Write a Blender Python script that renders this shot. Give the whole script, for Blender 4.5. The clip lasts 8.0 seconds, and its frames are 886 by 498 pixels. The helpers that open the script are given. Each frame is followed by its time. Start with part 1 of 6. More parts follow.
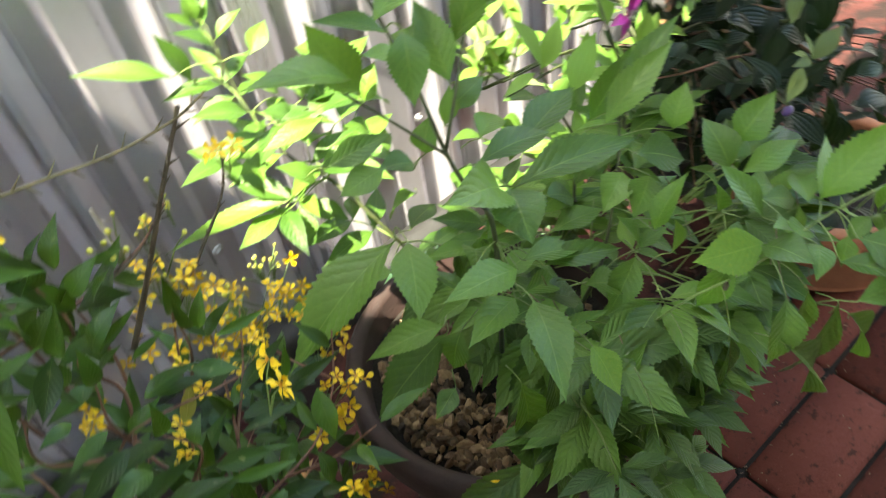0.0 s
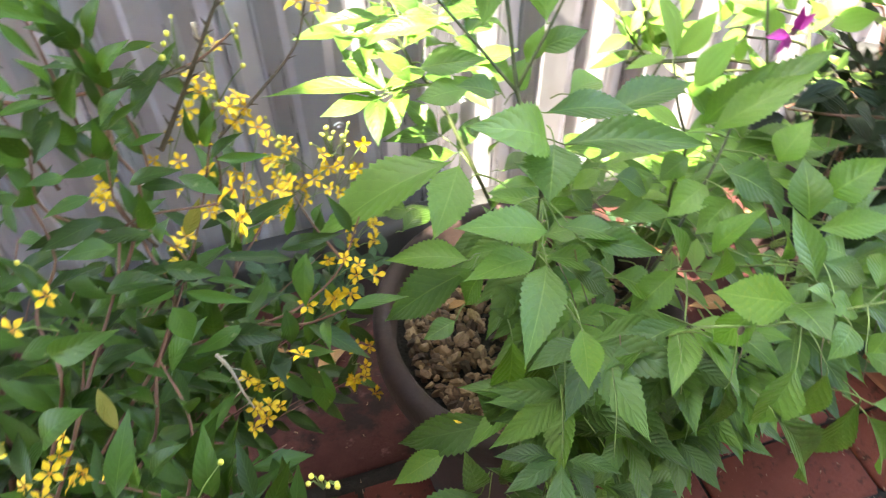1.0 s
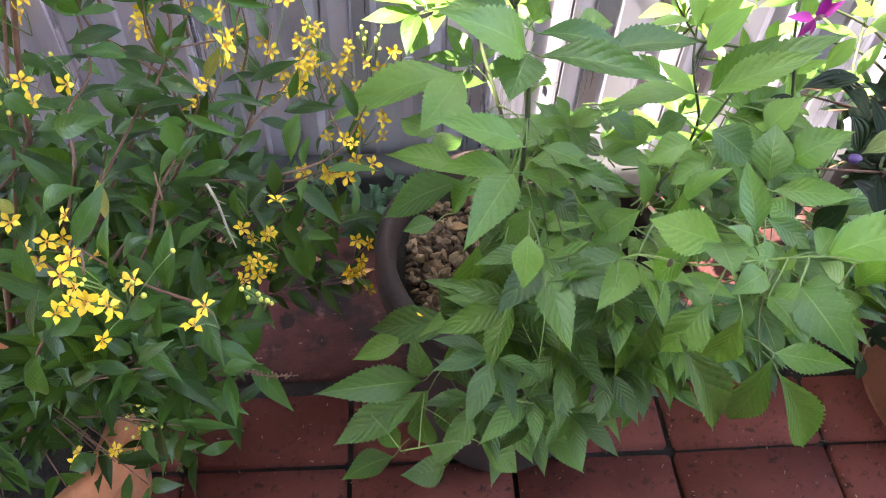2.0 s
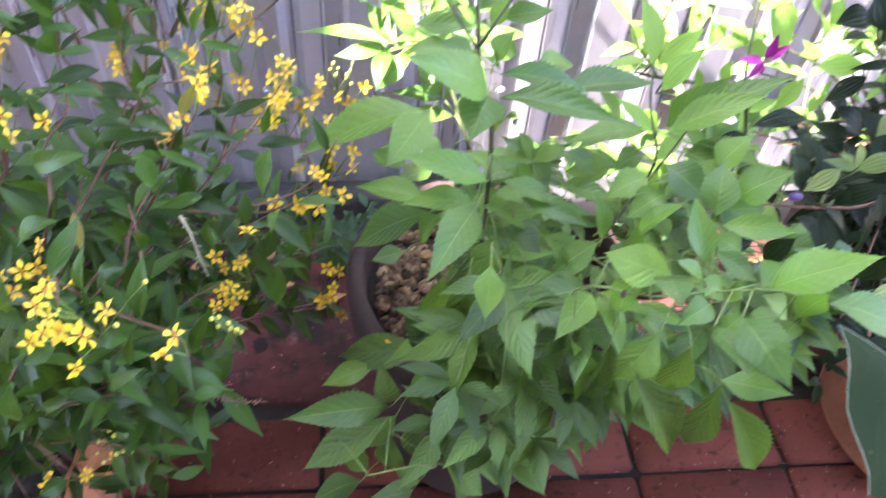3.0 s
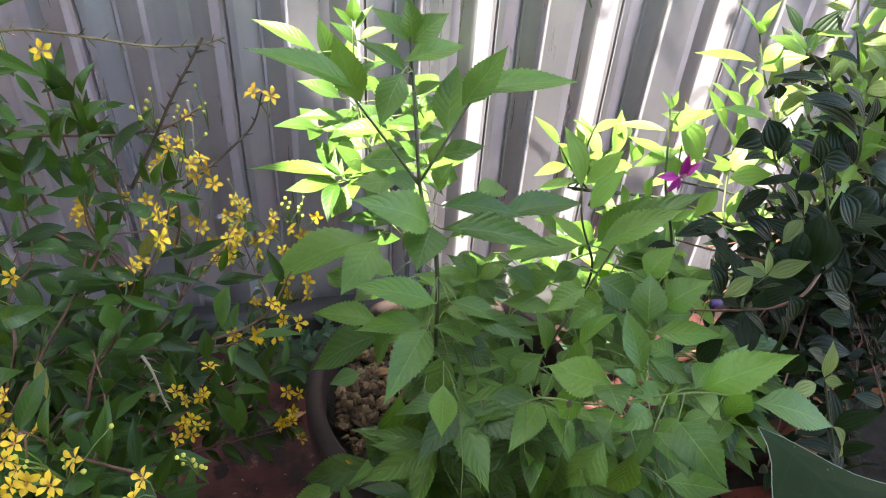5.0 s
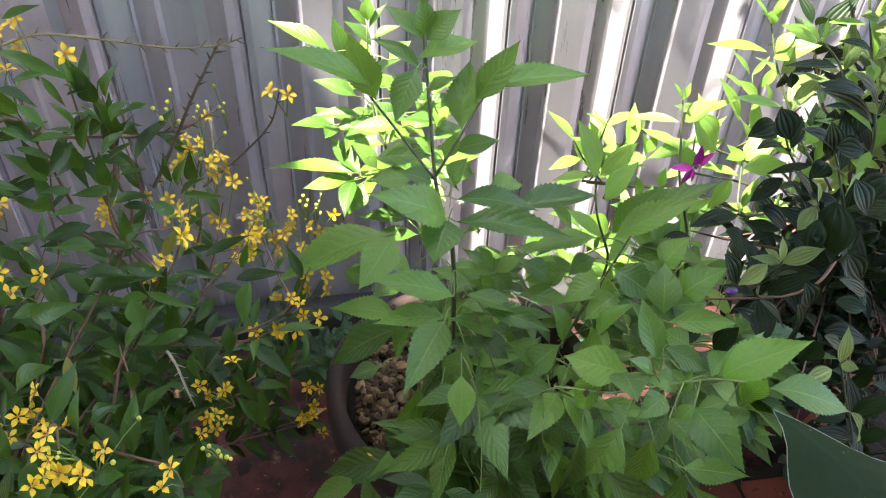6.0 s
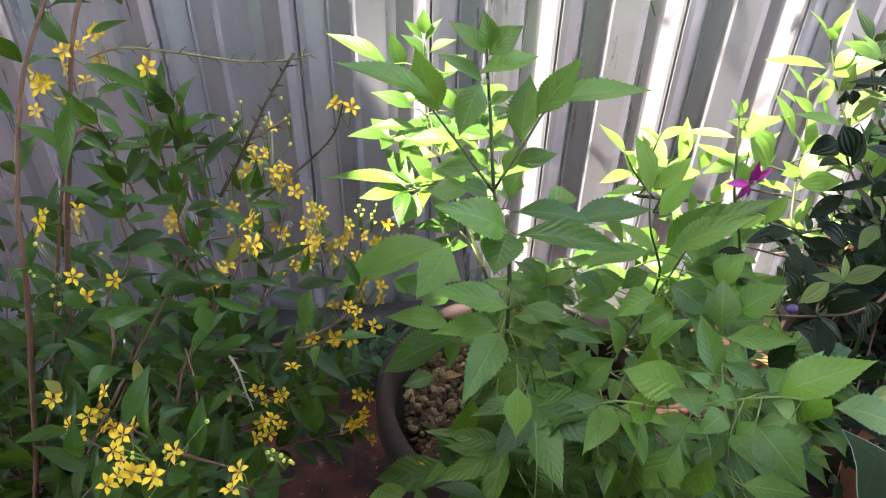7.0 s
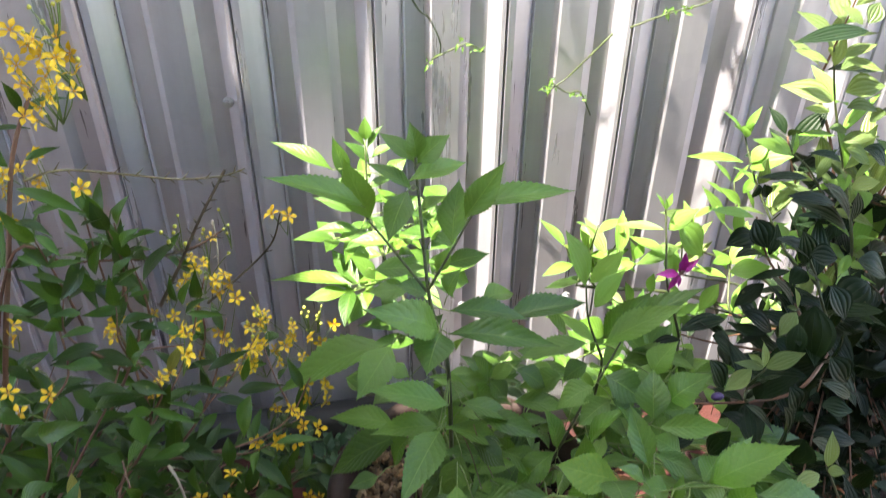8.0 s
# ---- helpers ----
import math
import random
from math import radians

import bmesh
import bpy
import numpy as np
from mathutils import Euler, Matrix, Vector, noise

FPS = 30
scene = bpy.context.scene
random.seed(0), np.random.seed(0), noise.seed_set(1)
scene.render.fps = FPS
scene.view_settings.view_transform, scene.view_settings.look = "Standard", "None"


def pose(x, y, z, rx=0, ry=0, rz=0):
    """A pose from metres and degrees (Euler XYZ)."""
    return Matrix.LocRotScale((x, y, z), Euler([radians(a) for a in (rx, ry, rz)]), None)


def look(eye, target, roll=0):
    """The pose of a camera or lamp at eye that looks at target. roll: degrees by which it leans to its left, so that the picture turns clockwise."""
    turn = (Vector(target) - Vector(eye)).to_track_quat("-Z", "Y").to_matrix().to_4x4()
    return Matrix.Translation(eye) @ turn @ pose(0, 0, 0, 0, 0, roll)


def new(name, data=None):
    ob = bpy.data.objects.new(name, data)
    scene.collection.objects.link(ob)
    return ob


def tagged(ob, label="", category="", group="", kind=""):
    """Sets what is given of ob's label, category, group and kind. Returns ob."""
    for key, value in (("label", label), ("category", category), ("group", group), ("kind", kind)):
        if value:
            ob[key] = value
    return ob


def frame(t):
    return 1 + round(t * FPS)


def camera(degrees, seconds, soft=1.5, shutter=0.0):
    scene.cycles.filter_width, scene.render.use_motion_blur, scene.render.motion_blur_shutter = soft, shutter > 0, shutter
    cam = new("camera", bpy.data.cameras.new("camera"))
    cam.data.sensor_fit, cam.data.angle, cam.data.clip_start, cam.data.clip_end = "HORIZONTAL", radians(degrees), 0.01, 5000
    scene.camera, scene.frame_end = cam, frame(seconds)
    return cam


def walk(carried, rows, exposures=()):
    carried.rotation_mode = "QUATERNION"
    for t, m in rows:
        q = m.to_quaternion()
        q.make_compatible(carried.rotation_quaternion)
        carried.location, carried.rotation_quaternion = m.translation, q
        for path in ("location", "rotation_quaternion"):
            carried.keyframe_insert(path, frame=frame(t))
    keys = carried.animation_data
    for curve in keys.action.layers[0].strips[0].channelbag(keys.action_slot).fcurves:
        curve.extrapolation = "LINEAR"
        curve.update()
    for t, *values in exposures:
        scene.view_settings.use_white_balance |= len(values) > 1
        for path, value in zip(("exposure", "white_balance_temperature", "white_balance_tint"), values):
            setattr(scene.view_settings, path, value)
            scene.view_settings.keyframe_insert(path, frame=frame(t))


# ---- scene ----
cam = camera(60.0, 8.0, soft=1.1, shutter=0.3)
PATH = [
    (0, (-0.1107, 0.3246, 0.9568), (0.6620, 1.4376, -0.5143), -10.27),
    (0.2, (-0.0945, 0.3124, 0.9569), (0.5254, 1.4684, -0.5529), -6.26),
    (0.3, (-0.0829, 0.2957, 0.9475), (0.4673, 1.4820, -0.5658), -5.61),
    (0.5, (-0.0606, 0.2757, 0.9451), (0.4086, 1.4800, -0.5813), -4.87),
    (0.8, (-0.0559, 0.2807, 0.9309), (0.4369, 1.4674, -0.6017), -0.92),
    (1, (-0.0447, 0.2673, 0.9391), (0.3412, 1.5060, -0.5829), -0.59),
    (1.2, (-0.0301, 0.2546, 0.9480), (0.2418, 1.5037, -0.5902), 1.54),
    (1.5, (0.0064, 0.1990, 0.9292), (0.1673, 1.4428, -0.6288), 2.58),
    (1.7, (0.0233, 0.1780, 0.9304), (0.1657, 1.4330, -0.6204), 3.15),
    (2.8, (0.0318, 0.1507, 0.9461), (0.1638, 1.4411, -0.5761), 3.18),
    (3, (0.0371, 0.1519, 0.9553), (0.2306, 1.4606, -0.5447), 5.21),
    (3.2, (0.0561, 0.1408, 0.9732), (0.3118, 1.5324, -0.4403), 5.05),
    (3.5, (0.0422, 0.1350, 0.9970), (0.2999, 1.6535, -0.2789), 3.90),
    (3.6, (0.0420, 0.1337, 1.0111), (0.2810, 1.6908, -0.2210), 3.09),
    (3.8, (0.0456, 0.1361, 1.0195), (0.3687, 1.7348, -0.1379), 4.07),
    (4, (0.0463, 0.1384, 0.9968), (0.4404, 1.6863, -0.2068), 6.16),
    (4.2, (0.0495, 0.1350, 0.9887), (0.3991, 1.6402, -0.2810), 5.16),
    (4.5, (0.0419, 0.1414, 0.9931), (0.3686, 1.6177, -0.3161), 4.86),
    (6, (0.0363, 0.1279, 0.9988), (0.3122, 1.6101, -0.3153), 2.44),
    (6.5, (0.0307, 0.1317, 1.0027), (0.2756, 1.6319, -0.2971), 1.51),
    (7, (0.0127, 0.1265, 1.0048), (0.2121, 1.6349, -0.2933), 1.47),
    (7.5, (0.0358, 0.1261, 0.9962), (0.2733, 1.6452, -0.2828), 1.75),
    (7.8, (0.0451, 0.1166, 1.0350), (0.3001, 1.6883, -0.1754), 1.18),
    (8, (0.0473, 0.1127, 1.0275), (0.3186, 1.7482, -0.0912), 0.64),
]
walk(cam, [(t, look(eye, target, roll)) for t, eye, target, roll in PATH], exposures=[
    (0.0, 3.8, 8300, -1), (0.5, 4.15, 8300, -1), (1.0, 4.6, 8150, 4), (1.5, 4.35, 7700, 9), (3.0, 4.8, 6700, 20), (3.4, 4.2, 6800, 16), (3.7, 3.5, 7100, 12), (4.0, 3.25, 7250, 10), (4.5, 3.62, 7300, 9), (6.0, 3.8, 7450, 8), (7.0, 3.8, 7450, 8), (7.5, 3.8, 7450, 8), (8.0, 3.6, 7550, 6)])

# ---- light ----
world = bpy.data.worlds.new("world")
scene.world = world
world.use_nodes = True
wn = world.node_tree.nodes
sky = wn.new("ShaderNodeTexSky")
sky.sky_type = "NISHITA"
sky.sun_disc = False
SUN = Vector((-0.46, -0.11, 0.880)).normalized()
sky.sun_elevation = math.asin(SUN.z)
sky.sun_rotation = math.atan2(SUN.x, SUN.y)
world.node_tree.links.new(sky.outputs[0], wn["Background"].inputs[0])
wn["Background"].inputs[1].default_value = 0.15
sun = new("sun", bpy.data.lights.new("sun", "SUN"))
sun.data.energy = 3.1
sun.data.angle = radians(0.7)
sun.data.color = (1.0, 0.98, 0.955)
sun.matrix_world = look(SUN * 20, (0, 0, 0))


# ---- materials ----
def material(name):
    m = bpy.data.materials.new(name)
    m.use_nodes = True
    nt = m.node_tree
    return m, nt, nt.nodes["Principled BSDF"], nt.nodes["Material Output"]


def node(nt, kind, **inputs):
    n = nt.nodes.new(kind)
    for k, v in inputs.items():
        n.inputs[k.replace("_", " ")].default_value = v
    return n


def ramp(nt, fac, stops):
    r = nt.nodes.new("ShaderNodeValToRGB")
    while len(r.color_ramp.elements) < len(stops):
        r.color_ramp.elements.new(0.5)
    for e, (p, c) in zip(r.color_ramp.elements, stops):
        e.position, e.color = p, (*c, 1)
    nt.links.new(fac, r.inputs[0])
    return r.outputs[0]


def mix(nt, fac, a, b, how="MIX"):
    n = nt.nodes.new("ShaderNodeMix")
    n.data_type, n.blend_type = "RGBA", how
    for sock, v in ((n.inputs[0], fac), (n.inputs[6], a), (n.inputs[7], b)):
        if isinstance(v, bpy.types.NodeSocket):
            nt.links.new(v, sock)
        elif isinstance(v, float):
            sock.default_value = v
        else:
            sock.default_value = (*v, 1)
    return n.outputs[2]


def arith(nt, op, a, b=0.0):
    n = nt.nodes.new("ShaderNodeMath")
    n.operation = op
    for i, v in enumerate((a, b)):
        if isinstance(v, bpy.types.NodeSocket):
            nt.links.new(v, n.inputs[i])
        else:
            n.inputs[i].default_value = v
    return n.outputs[0]


def bump(nt, bsdf, height, strength, distance=0.002):
    b = nt.nodes.new("ShaderNodeBump")
    b.inputs["Strength"].default_value, b.inputs["Distance"].default_value = strength, distance
    nt.links.new(height, b.inputs["Height"])
    nt.links.new(b.outputs[0], bsdf.inputs["Normal"])
    return b


def noise_of(nt, scale, detail=4.0, rough=0.6, where="Object"):
    tc = nt.nodes.new("ShaderNodeTexCoord")
    n = node(nt, "ShaderNodeTexNoise", Scale=scale, Detail=detail, Roughness=rough)
    nt.links.new(tc.outputs[where], n.inputs["Vector"])
    return n.outputs[0]


def leaf_material(name, dark, light, glow, veins, rough=0.42, shine=0.5, through_light=0.4, pale=None, relief=0.5, old=None):
    """Leaf: two greens, vein relief along the blade, light that passes through."""
    m, nt, bsdf, out = material(name)
    uv = nt.nodes.new("ShaderNodeUVMap")
    sep = nt.nodes.new("ShaderNodeSeparateXYZ")
    nt.links.new(uv.outputs[0], sep.inputs[0])
    side = arith(nt, "ABSOLUTE", arith(nt, "SUBTRACT", sep.outputs[0], 0.5))
    if veins == "long":
        wave = arith(nt, "ABSOLUTE", arith(nt, "SINE", arith(nt, "MULTIPLY", side, 15.5)))
        line = arith(nt, "SUBTRACT", 1.0, arith(nt, "MINIMUM", arith(nt, "MULTIPLY", wave, 6.5), 1.0))
        quilt = wave
    else:
        run = arith(nt, "SUBTRACT", arith(nt, "MULTIPLY", sep.outputs[1], 28.0), arith(nt, "MULTIPLY", side, 15.0))
        wave = arith(nt, "ABSOLUTE", arith(nt, "SINE", run))
        line = arith(nt, "SUBTRACT", 1.0, arith(nt, "MINIMUM", arith(nt, "MULTIPLY", wave, 3.0), 1.0))
        mid = arith(nt, "SUBTRACT", 1.0, arith(nt, "MINIMUM", arith(nt, "MULTIPLY", side, 38.0), 1.0))
        line = arith(nt, "MAXIMUM", arith(nt, "MULTIPLY", line, 0.26), mid)
        quilt = wave
    info = nt.nodes.new("ShaderNodeObjectInfo")
    blot = noise_of(nt, 26.0, 5.0)
    geo = nt.nodes.new("ShaderNodeNewGeometry")
    own = arith(nt, "FRACT", arith(nt, "ADD", info.outputs["Random"], geo.outputs["Random Per Island"]))
    tone = arith(nt, "ADD", arith(nt, "MULTIPLY", own, 0.62), arith(nt, "MULTIPLY", blot, 0.4))
    mid = tuple(0.55 * a + 0.45 * b for a, b in zip(dark, light))
    green = ramp(nt, tone, [(0.15, dark), (0.5, mid), (0.82, light), (1.0, old or light)])
    veined = mix(nt, arith(nt, "MULTIPLY", line, 0.55), green, pale or tuple(min(1, c * 1.35 + 0.025) for c in light))
    speck = ramp(nt, noise_of(nt, 160.0, 2.0), [(0.70, (0, 0, 0)), (0.76, (1, 1, 1))])
    col = mix(nt, arith(nt, "MULTIPLY", speck, 0.25), veined, (0.30, 0.30, 0.12))
    nt.links.new(col, bsdf.inputs["Base Color"])
    bsdf.inputs["Roughness"].default_value = rough
    bsdf.inputs["Specular IOR Level"].default_value = shine
    grain = arith(nt, "ADD", arith(nt, "ADD", arith(nt, "MULTIPLY", line, -0.5), quilt), arith(nt, "MULTIPLY", noise_of(nt, 90.0), 0.5))
    bump(nt, bsdf, grain, relief, 0.0022)
    tr = nt.nodes.new("ShaderNodeBsdfTranslucent")
    nt.links.new(mix(nt, 0.55, col, glow), tr.inputs[0])
    sh = nt.nodes.new("ShaderNodeMixShader")
    sh.inputs[0].default_value = through_light
    nt.links.new(bsdf.outputs[0], sh.inputs[1])
    nt.links.new(tr.outputs[0], sh.inputs[2])
    nt.links.new(sh.outputs[0], out.inputs[0])
    return m


def plain_material(name, a, b, scale, rough=0.7, relief=0.3, fine=None, metal=0.0, depth=0.002):
    """Two tones blended by noise, with a fine relief."""
    m, nt, bsdf, out = material(name)
    big = noise_of(nt, scale, 6.0)
    small = noise_of(nt, fine or scale * 9, 4.0)
    t = arith(nt, "ADD", arith(nt, "MULTIPLY", big, 0.7), arith(nt, "MULTIPLY", small, 0.35))
    nt.links.new(ramp(nt, t, [(0.32, a), (0.72, b)]), bsdf.inputs["Base Color"])
    bsdf.inputs["Roughness"].default_value, bsdf.inputs["Metallic"].default_value = rough, metal
    bump(nt, bsdf, small, relief, depth)
    return m


M_TEC = leaf_material("serrated_leaf", (0.025, 0.072, 0.011), (0.104, 0.207, 0.029), (0.20, 0.40, 0.03), "side", 0.40, 0.42, 0.30, (0.21, 0.34, 0.07), 0.22, (0.20, 0.26, 0.02))
# low and inner leaves: partly age, partly shade put into darker greens
M_OLD_SHADED = leaf_material("older_shaded_leaf", (0.011, 0.037, 0.009), (0.088, 0.178, 0.026), (0.24, 0.40, 0.03), "side", 0.40, 0.42, 0.22, (0.10, 0.18, 0.05), 0.36, (0.09, 0.13, 0.02))
M_GAL = leaf_material("bush_leaf", (0.0052, 0.0200, 0.0042), (0.038, 0.094, 0.013), (0.20, 0.36, 0.018), "side", 0.36, 0.24, 0.18, (0.085, 0.15, 0.03), 0.15, (0.14, 0.17, 0.015))
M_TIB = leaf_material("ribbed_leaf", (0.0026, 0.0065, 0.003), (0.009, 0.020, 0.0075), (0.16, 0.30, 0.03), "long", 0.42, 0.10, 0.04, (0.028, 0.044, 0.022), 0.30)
# ribbed leaf again, with sunlight painted in as paler greens and veins
M_TOP = leaf_material("sunlit_ribbed_leaf", (0.030, 0.065, 0.016), (0.20, 0.27, 0.085), (0.42, 0.52, 0.10), "long", 0.45, 0.45, 0.35, (0.30, 0.36, 0.18), 0.5)
M_YOUNG = leaf_material("young_leaf", (0.10, 0.22, 0.030), (0.18, 0.32, 0.062), (0.30, 0.50, 0.10), "long", 0.45, 0.4, 0.38, None, 0.2)
M_WEED = leaf_material("dull_leaf", (0.014, 0.040, 0.020), (0.030, 0.080, 0.030), (0.1, 0.2, 0.03), "side", 0.5, 0.4, 0.15)
M_DRYLEAF = leaf_material("yellowing_leaf", (0.16, 0.17, 0.03), (0.28, 0.26, 0.06), (0.5, 0.45, 0.08), "side", 0.6, 0.3, 0.3)
M_TAN = leaf_material("fallen_leaf", (0.20, 0.10, 0.045), (0.42, 0.25, 0.12), (0.5, 0.3, 0.1), "side", 0.75, 0.2, 0.15)
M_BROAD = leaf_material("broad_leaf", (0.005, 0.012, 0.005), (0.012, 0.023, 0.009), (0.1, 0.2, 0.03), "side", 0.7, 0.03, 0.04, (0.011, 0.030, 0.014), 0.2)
M_LITTER = plain_material("dry_crumbs", (0.05, 0.03, 0.02), (0.34, 0.24, 0.15), 120, 0.9, 0.2)
M_EDGE = plain_material("leaf_margin", (0.09, 0.12, 0.08), (0.16, 0.19, 0.13), 60, 0.6)
M_STEM = plain_material("green_stem", (0.026, 0.036, 0.012), (0.060, 0.075, 0.022), 60, 0.6)
M_PETIOLE = plain_material("petiole", (0.085, 0.14, 0.03), (0.16, 0.23, 0.055), 60, 0.55)
M_REDSTEM = plain_material("red_stem", (0.080, 0.034, 0.021), (0.18, 0.085, 0.052), 70, 0.65)
M_TWIG = plain_material("bare_twig", (0.11, 0.085, 0.045), (0.20, 0.17, 0.08), 90, 0.75)
M_BARE = plain_material("dark_twig", (0.035, 0.024, 0.015), (0.085, 0.062, 0.036), 90, 0.75)
M_DEAD = plain_material("dead_twig", (0.30, 0.25, 0.18), (0.48, 0.42, 0.32), 90, 0.85)
M_ORANGE = plain_material("flower_centre", (0.42, 0.16, 0.01), (0.62, 0.30, 0.02), 200, 0.6)
M_BUD = plain_material("flower_bud", (0.40, 0.42, 0.06), (0.62, 0.55, 0.08), 150, 0.5)
M_MAGENTA = plain_material("magenta_petal", (0.28, 0.005, 0.18), (0.45, 0.013, 0.30), 80, 0.45, 0.2)
M_VIOLET = plain_material("violet_bud", (0.020, 0.005, 0.048), (0.048, 0.011, 0.10), 120, 0.5)
M_CREAM = plain_material("stamen", (0.36, 0.20, 0.26), (0.52, 0.36, 0.36), 120, 0.6)


def metal_material():
    """Galvanised sheet: spangle, dull film, a few drips."""
    m, nt, bsdf, out = material("galvanised_sheet")
    tc = nt.nodes.new("ShaderNodeTexCoord")
    vor = node(nt, "ShaderNodeTexVoronoi", Scale=45.0)
    nt.links.new(tc.outputs["Object"], vor.inputs["Vector"])
    mp = nt.nodes.new("ShaderNodeMapping")
    mp.inputs["Scale"].default_value = (14.0, 14.0, 0.9)
    nt.links.new(tc.outputs["Object"], mp.inputs["Vector"])
    drip = node(nt, "ShaderNodeTexNoise", Scale=2.0, Detail=6.0, Roughness=0.65)
    nt.links.new(mp.outputs[0], drip.inputs["Vector"])
    cloud = noise_of(nt, 2.2, 5.0)
    base = ramp(nt, arith(nt, "ADD", arith(nt, "MULTIPLY", drip.outputs[0], 0.6), arith(nt, "MULTIPLY", cloud, 0.45)),
                [(0.30, (0.45, 0.425, 0.475)), (0.75, (0.61, 0.585, 0.635))])
    spangle = ramp(nt, vor.outputs["Color"], [(0.0, (0.93, 0.93, 0.94)), (1.0, (1, 1, 1))])
    nt.links.new(mix(nt, 1.0, base, spangle, "MULTIPLY"), bsdf.inputs["Base Color"])
    bsdf.inputs["Metallic"].default_value = 0.65
    rough = ramp(nt, drip.outputs[0], [(0.3, (0.24, 0.24, 0.24)), (0.7, (0.40, 0.40, 0.40))])
    nt.links.new(rough, bsdf.inputs["Roughness"])
    bump(nt, bsdf, cloud, 0.25, 0.01)
    return m


def petal_material():
    """Yellow petal that turns red-brown towards its claw."""
    m, nt, bsdf, out = material("yellow_petal")
    tc = nt.nodes.new("ShaderNodeTexCoord")
    far = node(nt, "ShaderNodeVectorMath")
    far.operation = "LENGTH"
    nt.links.new(tc.outputs["Object"], far.inputs[0])
    along = arith(nt, "ADD", far.outputs["Value"], arith(nt, "MULTIPLY", noise_of(nt, 9.0, 3.0), 0.25))
    nt.links.new(ramp(nt, along, [(0.20, (0.30, 0.07, 0.006)), (0.36, (0.54, 0.30, 0.006)), (0.75, (0.70, 0.46, 0.012))]), bsdf.inputs["Base Color"])
    bsdf.inputs["Roughness"].default_value = 0.5
    bump(nt, bsdf, noise_of(nt, 12.0), 0.2, 0.05)
    return m


M_YELLOW = petal_material()
M_METAL = metal_material()
M_SCREW = plain_material("zinc_screw", (0.45, 0.45, 0.46), (0.65, 0.65, 0.66), 80, 0.35, 0.1, metal=0.9)


def brick_material():
    m, nt, bsdf, out = material("red_paver")
    info = nt.nodes.new("ShaderNodeObjectInfo")
    tone = arith(nt, "ADD", arith(nt, "MULTIPLY", info.outputs["Random"], 0.45), arith(nt, "MULTIPLY", noise_of(nt, 12.0, 8.0), 0.6))
    base = ramp(nt, tone, [(0.25, (0.070, 0.018, 0.013)), (0.8, (0.148, 0.043, 0.031))])
    pits = ramp(nt, noise_of(nt, 55.0, 8.0, 0.75), [(0.55, (0, 0, 0)), (0.62, (1, 1, 1))])
    col = mix(nt, arith(nt, "MULTIPLY", pits, 0.8), base, (0.03, 0.013, 0.01))
    grit = ramp(nt, noise_of(nt, 240.0, 3.0, 0.7), [(0.66, (0, 0, 0)), (0.72, (1, 1, 1))])
    col = mix(nt, arith(nt, "MULTIPLY", grit, 0.5), col, (0.26, 0.12, 0.09))
    nt.links.new(col, bsdf.inputs["Base Color"])
    bsdf.inputs["Roughness"].default_value = 0.85
    bsdf.inputs["Specular IOR Level"].default_value = 0.12
    bump(nt, bsdf, noise_of(nt, 60.0, 8.0, 0.75), 0.9, 0.004)
    return m


def slab_material():
    """Red-oxide cement, worn, with dark mossy stains."""
    m, nt, bsdf, out = material("red_cement")
    base = ramp(nt, noise_of(nt, 7.0, 8.0, 0.7), [(0.3, (0.030, 0.010, 0.009)), (0.7, (0.074, 0.024, 0.021))])
    stain = ramp(nt, noise_of(nt, 8.0, 8.0, 0.68), [(0.49, (0, 0, 0)), (0.57, (1, 1, 1))])
    col = mix(nt, arith(nt, "MULTIPLY", stain, 0.88), base, (0.012, 0.009, 0.008))
    # one black ragged patch before the gravel pot
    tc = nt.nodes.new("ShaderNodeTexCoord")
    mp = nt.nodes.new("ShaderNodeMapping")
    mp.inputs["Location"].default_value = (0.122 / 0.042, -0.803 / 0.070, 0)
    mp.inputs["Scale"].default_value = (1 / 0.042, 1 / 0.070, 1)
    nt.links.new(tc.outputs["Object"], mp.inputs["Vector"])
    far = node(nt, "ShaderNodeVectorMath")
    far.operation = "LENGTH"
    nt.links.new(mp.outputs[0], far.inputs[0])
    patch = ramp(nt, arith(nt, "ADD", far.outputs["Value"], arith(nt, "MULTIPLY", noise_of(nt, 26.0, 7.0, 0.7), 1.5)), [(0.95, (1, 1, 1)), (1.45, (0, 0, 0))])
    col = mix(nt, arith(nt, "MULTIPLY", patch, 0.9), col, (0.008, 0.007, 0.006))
    pale = ramp(nt, noise_of(nt, 30.0, 5.0), [(0.62, (0, 0, 0)), (0.72, (1, 1, 1))])
    col = mix(nt, arith(nt, "MULTIPLY", pale, 0.35), col, (0.26, 0.15, 0.13))
    nt.links.new(col, bsdf.inputs["Base Color"])
    bsdf.inputs["Roughness"].default_value = 0.8
    bsdf.inputs["Specular IOR Level"].default_value = 0.15
    bump(nt, bsdf, noise_of(nt, 45.0, 8.0, 0.75), 0.9, 0.005)
    return m


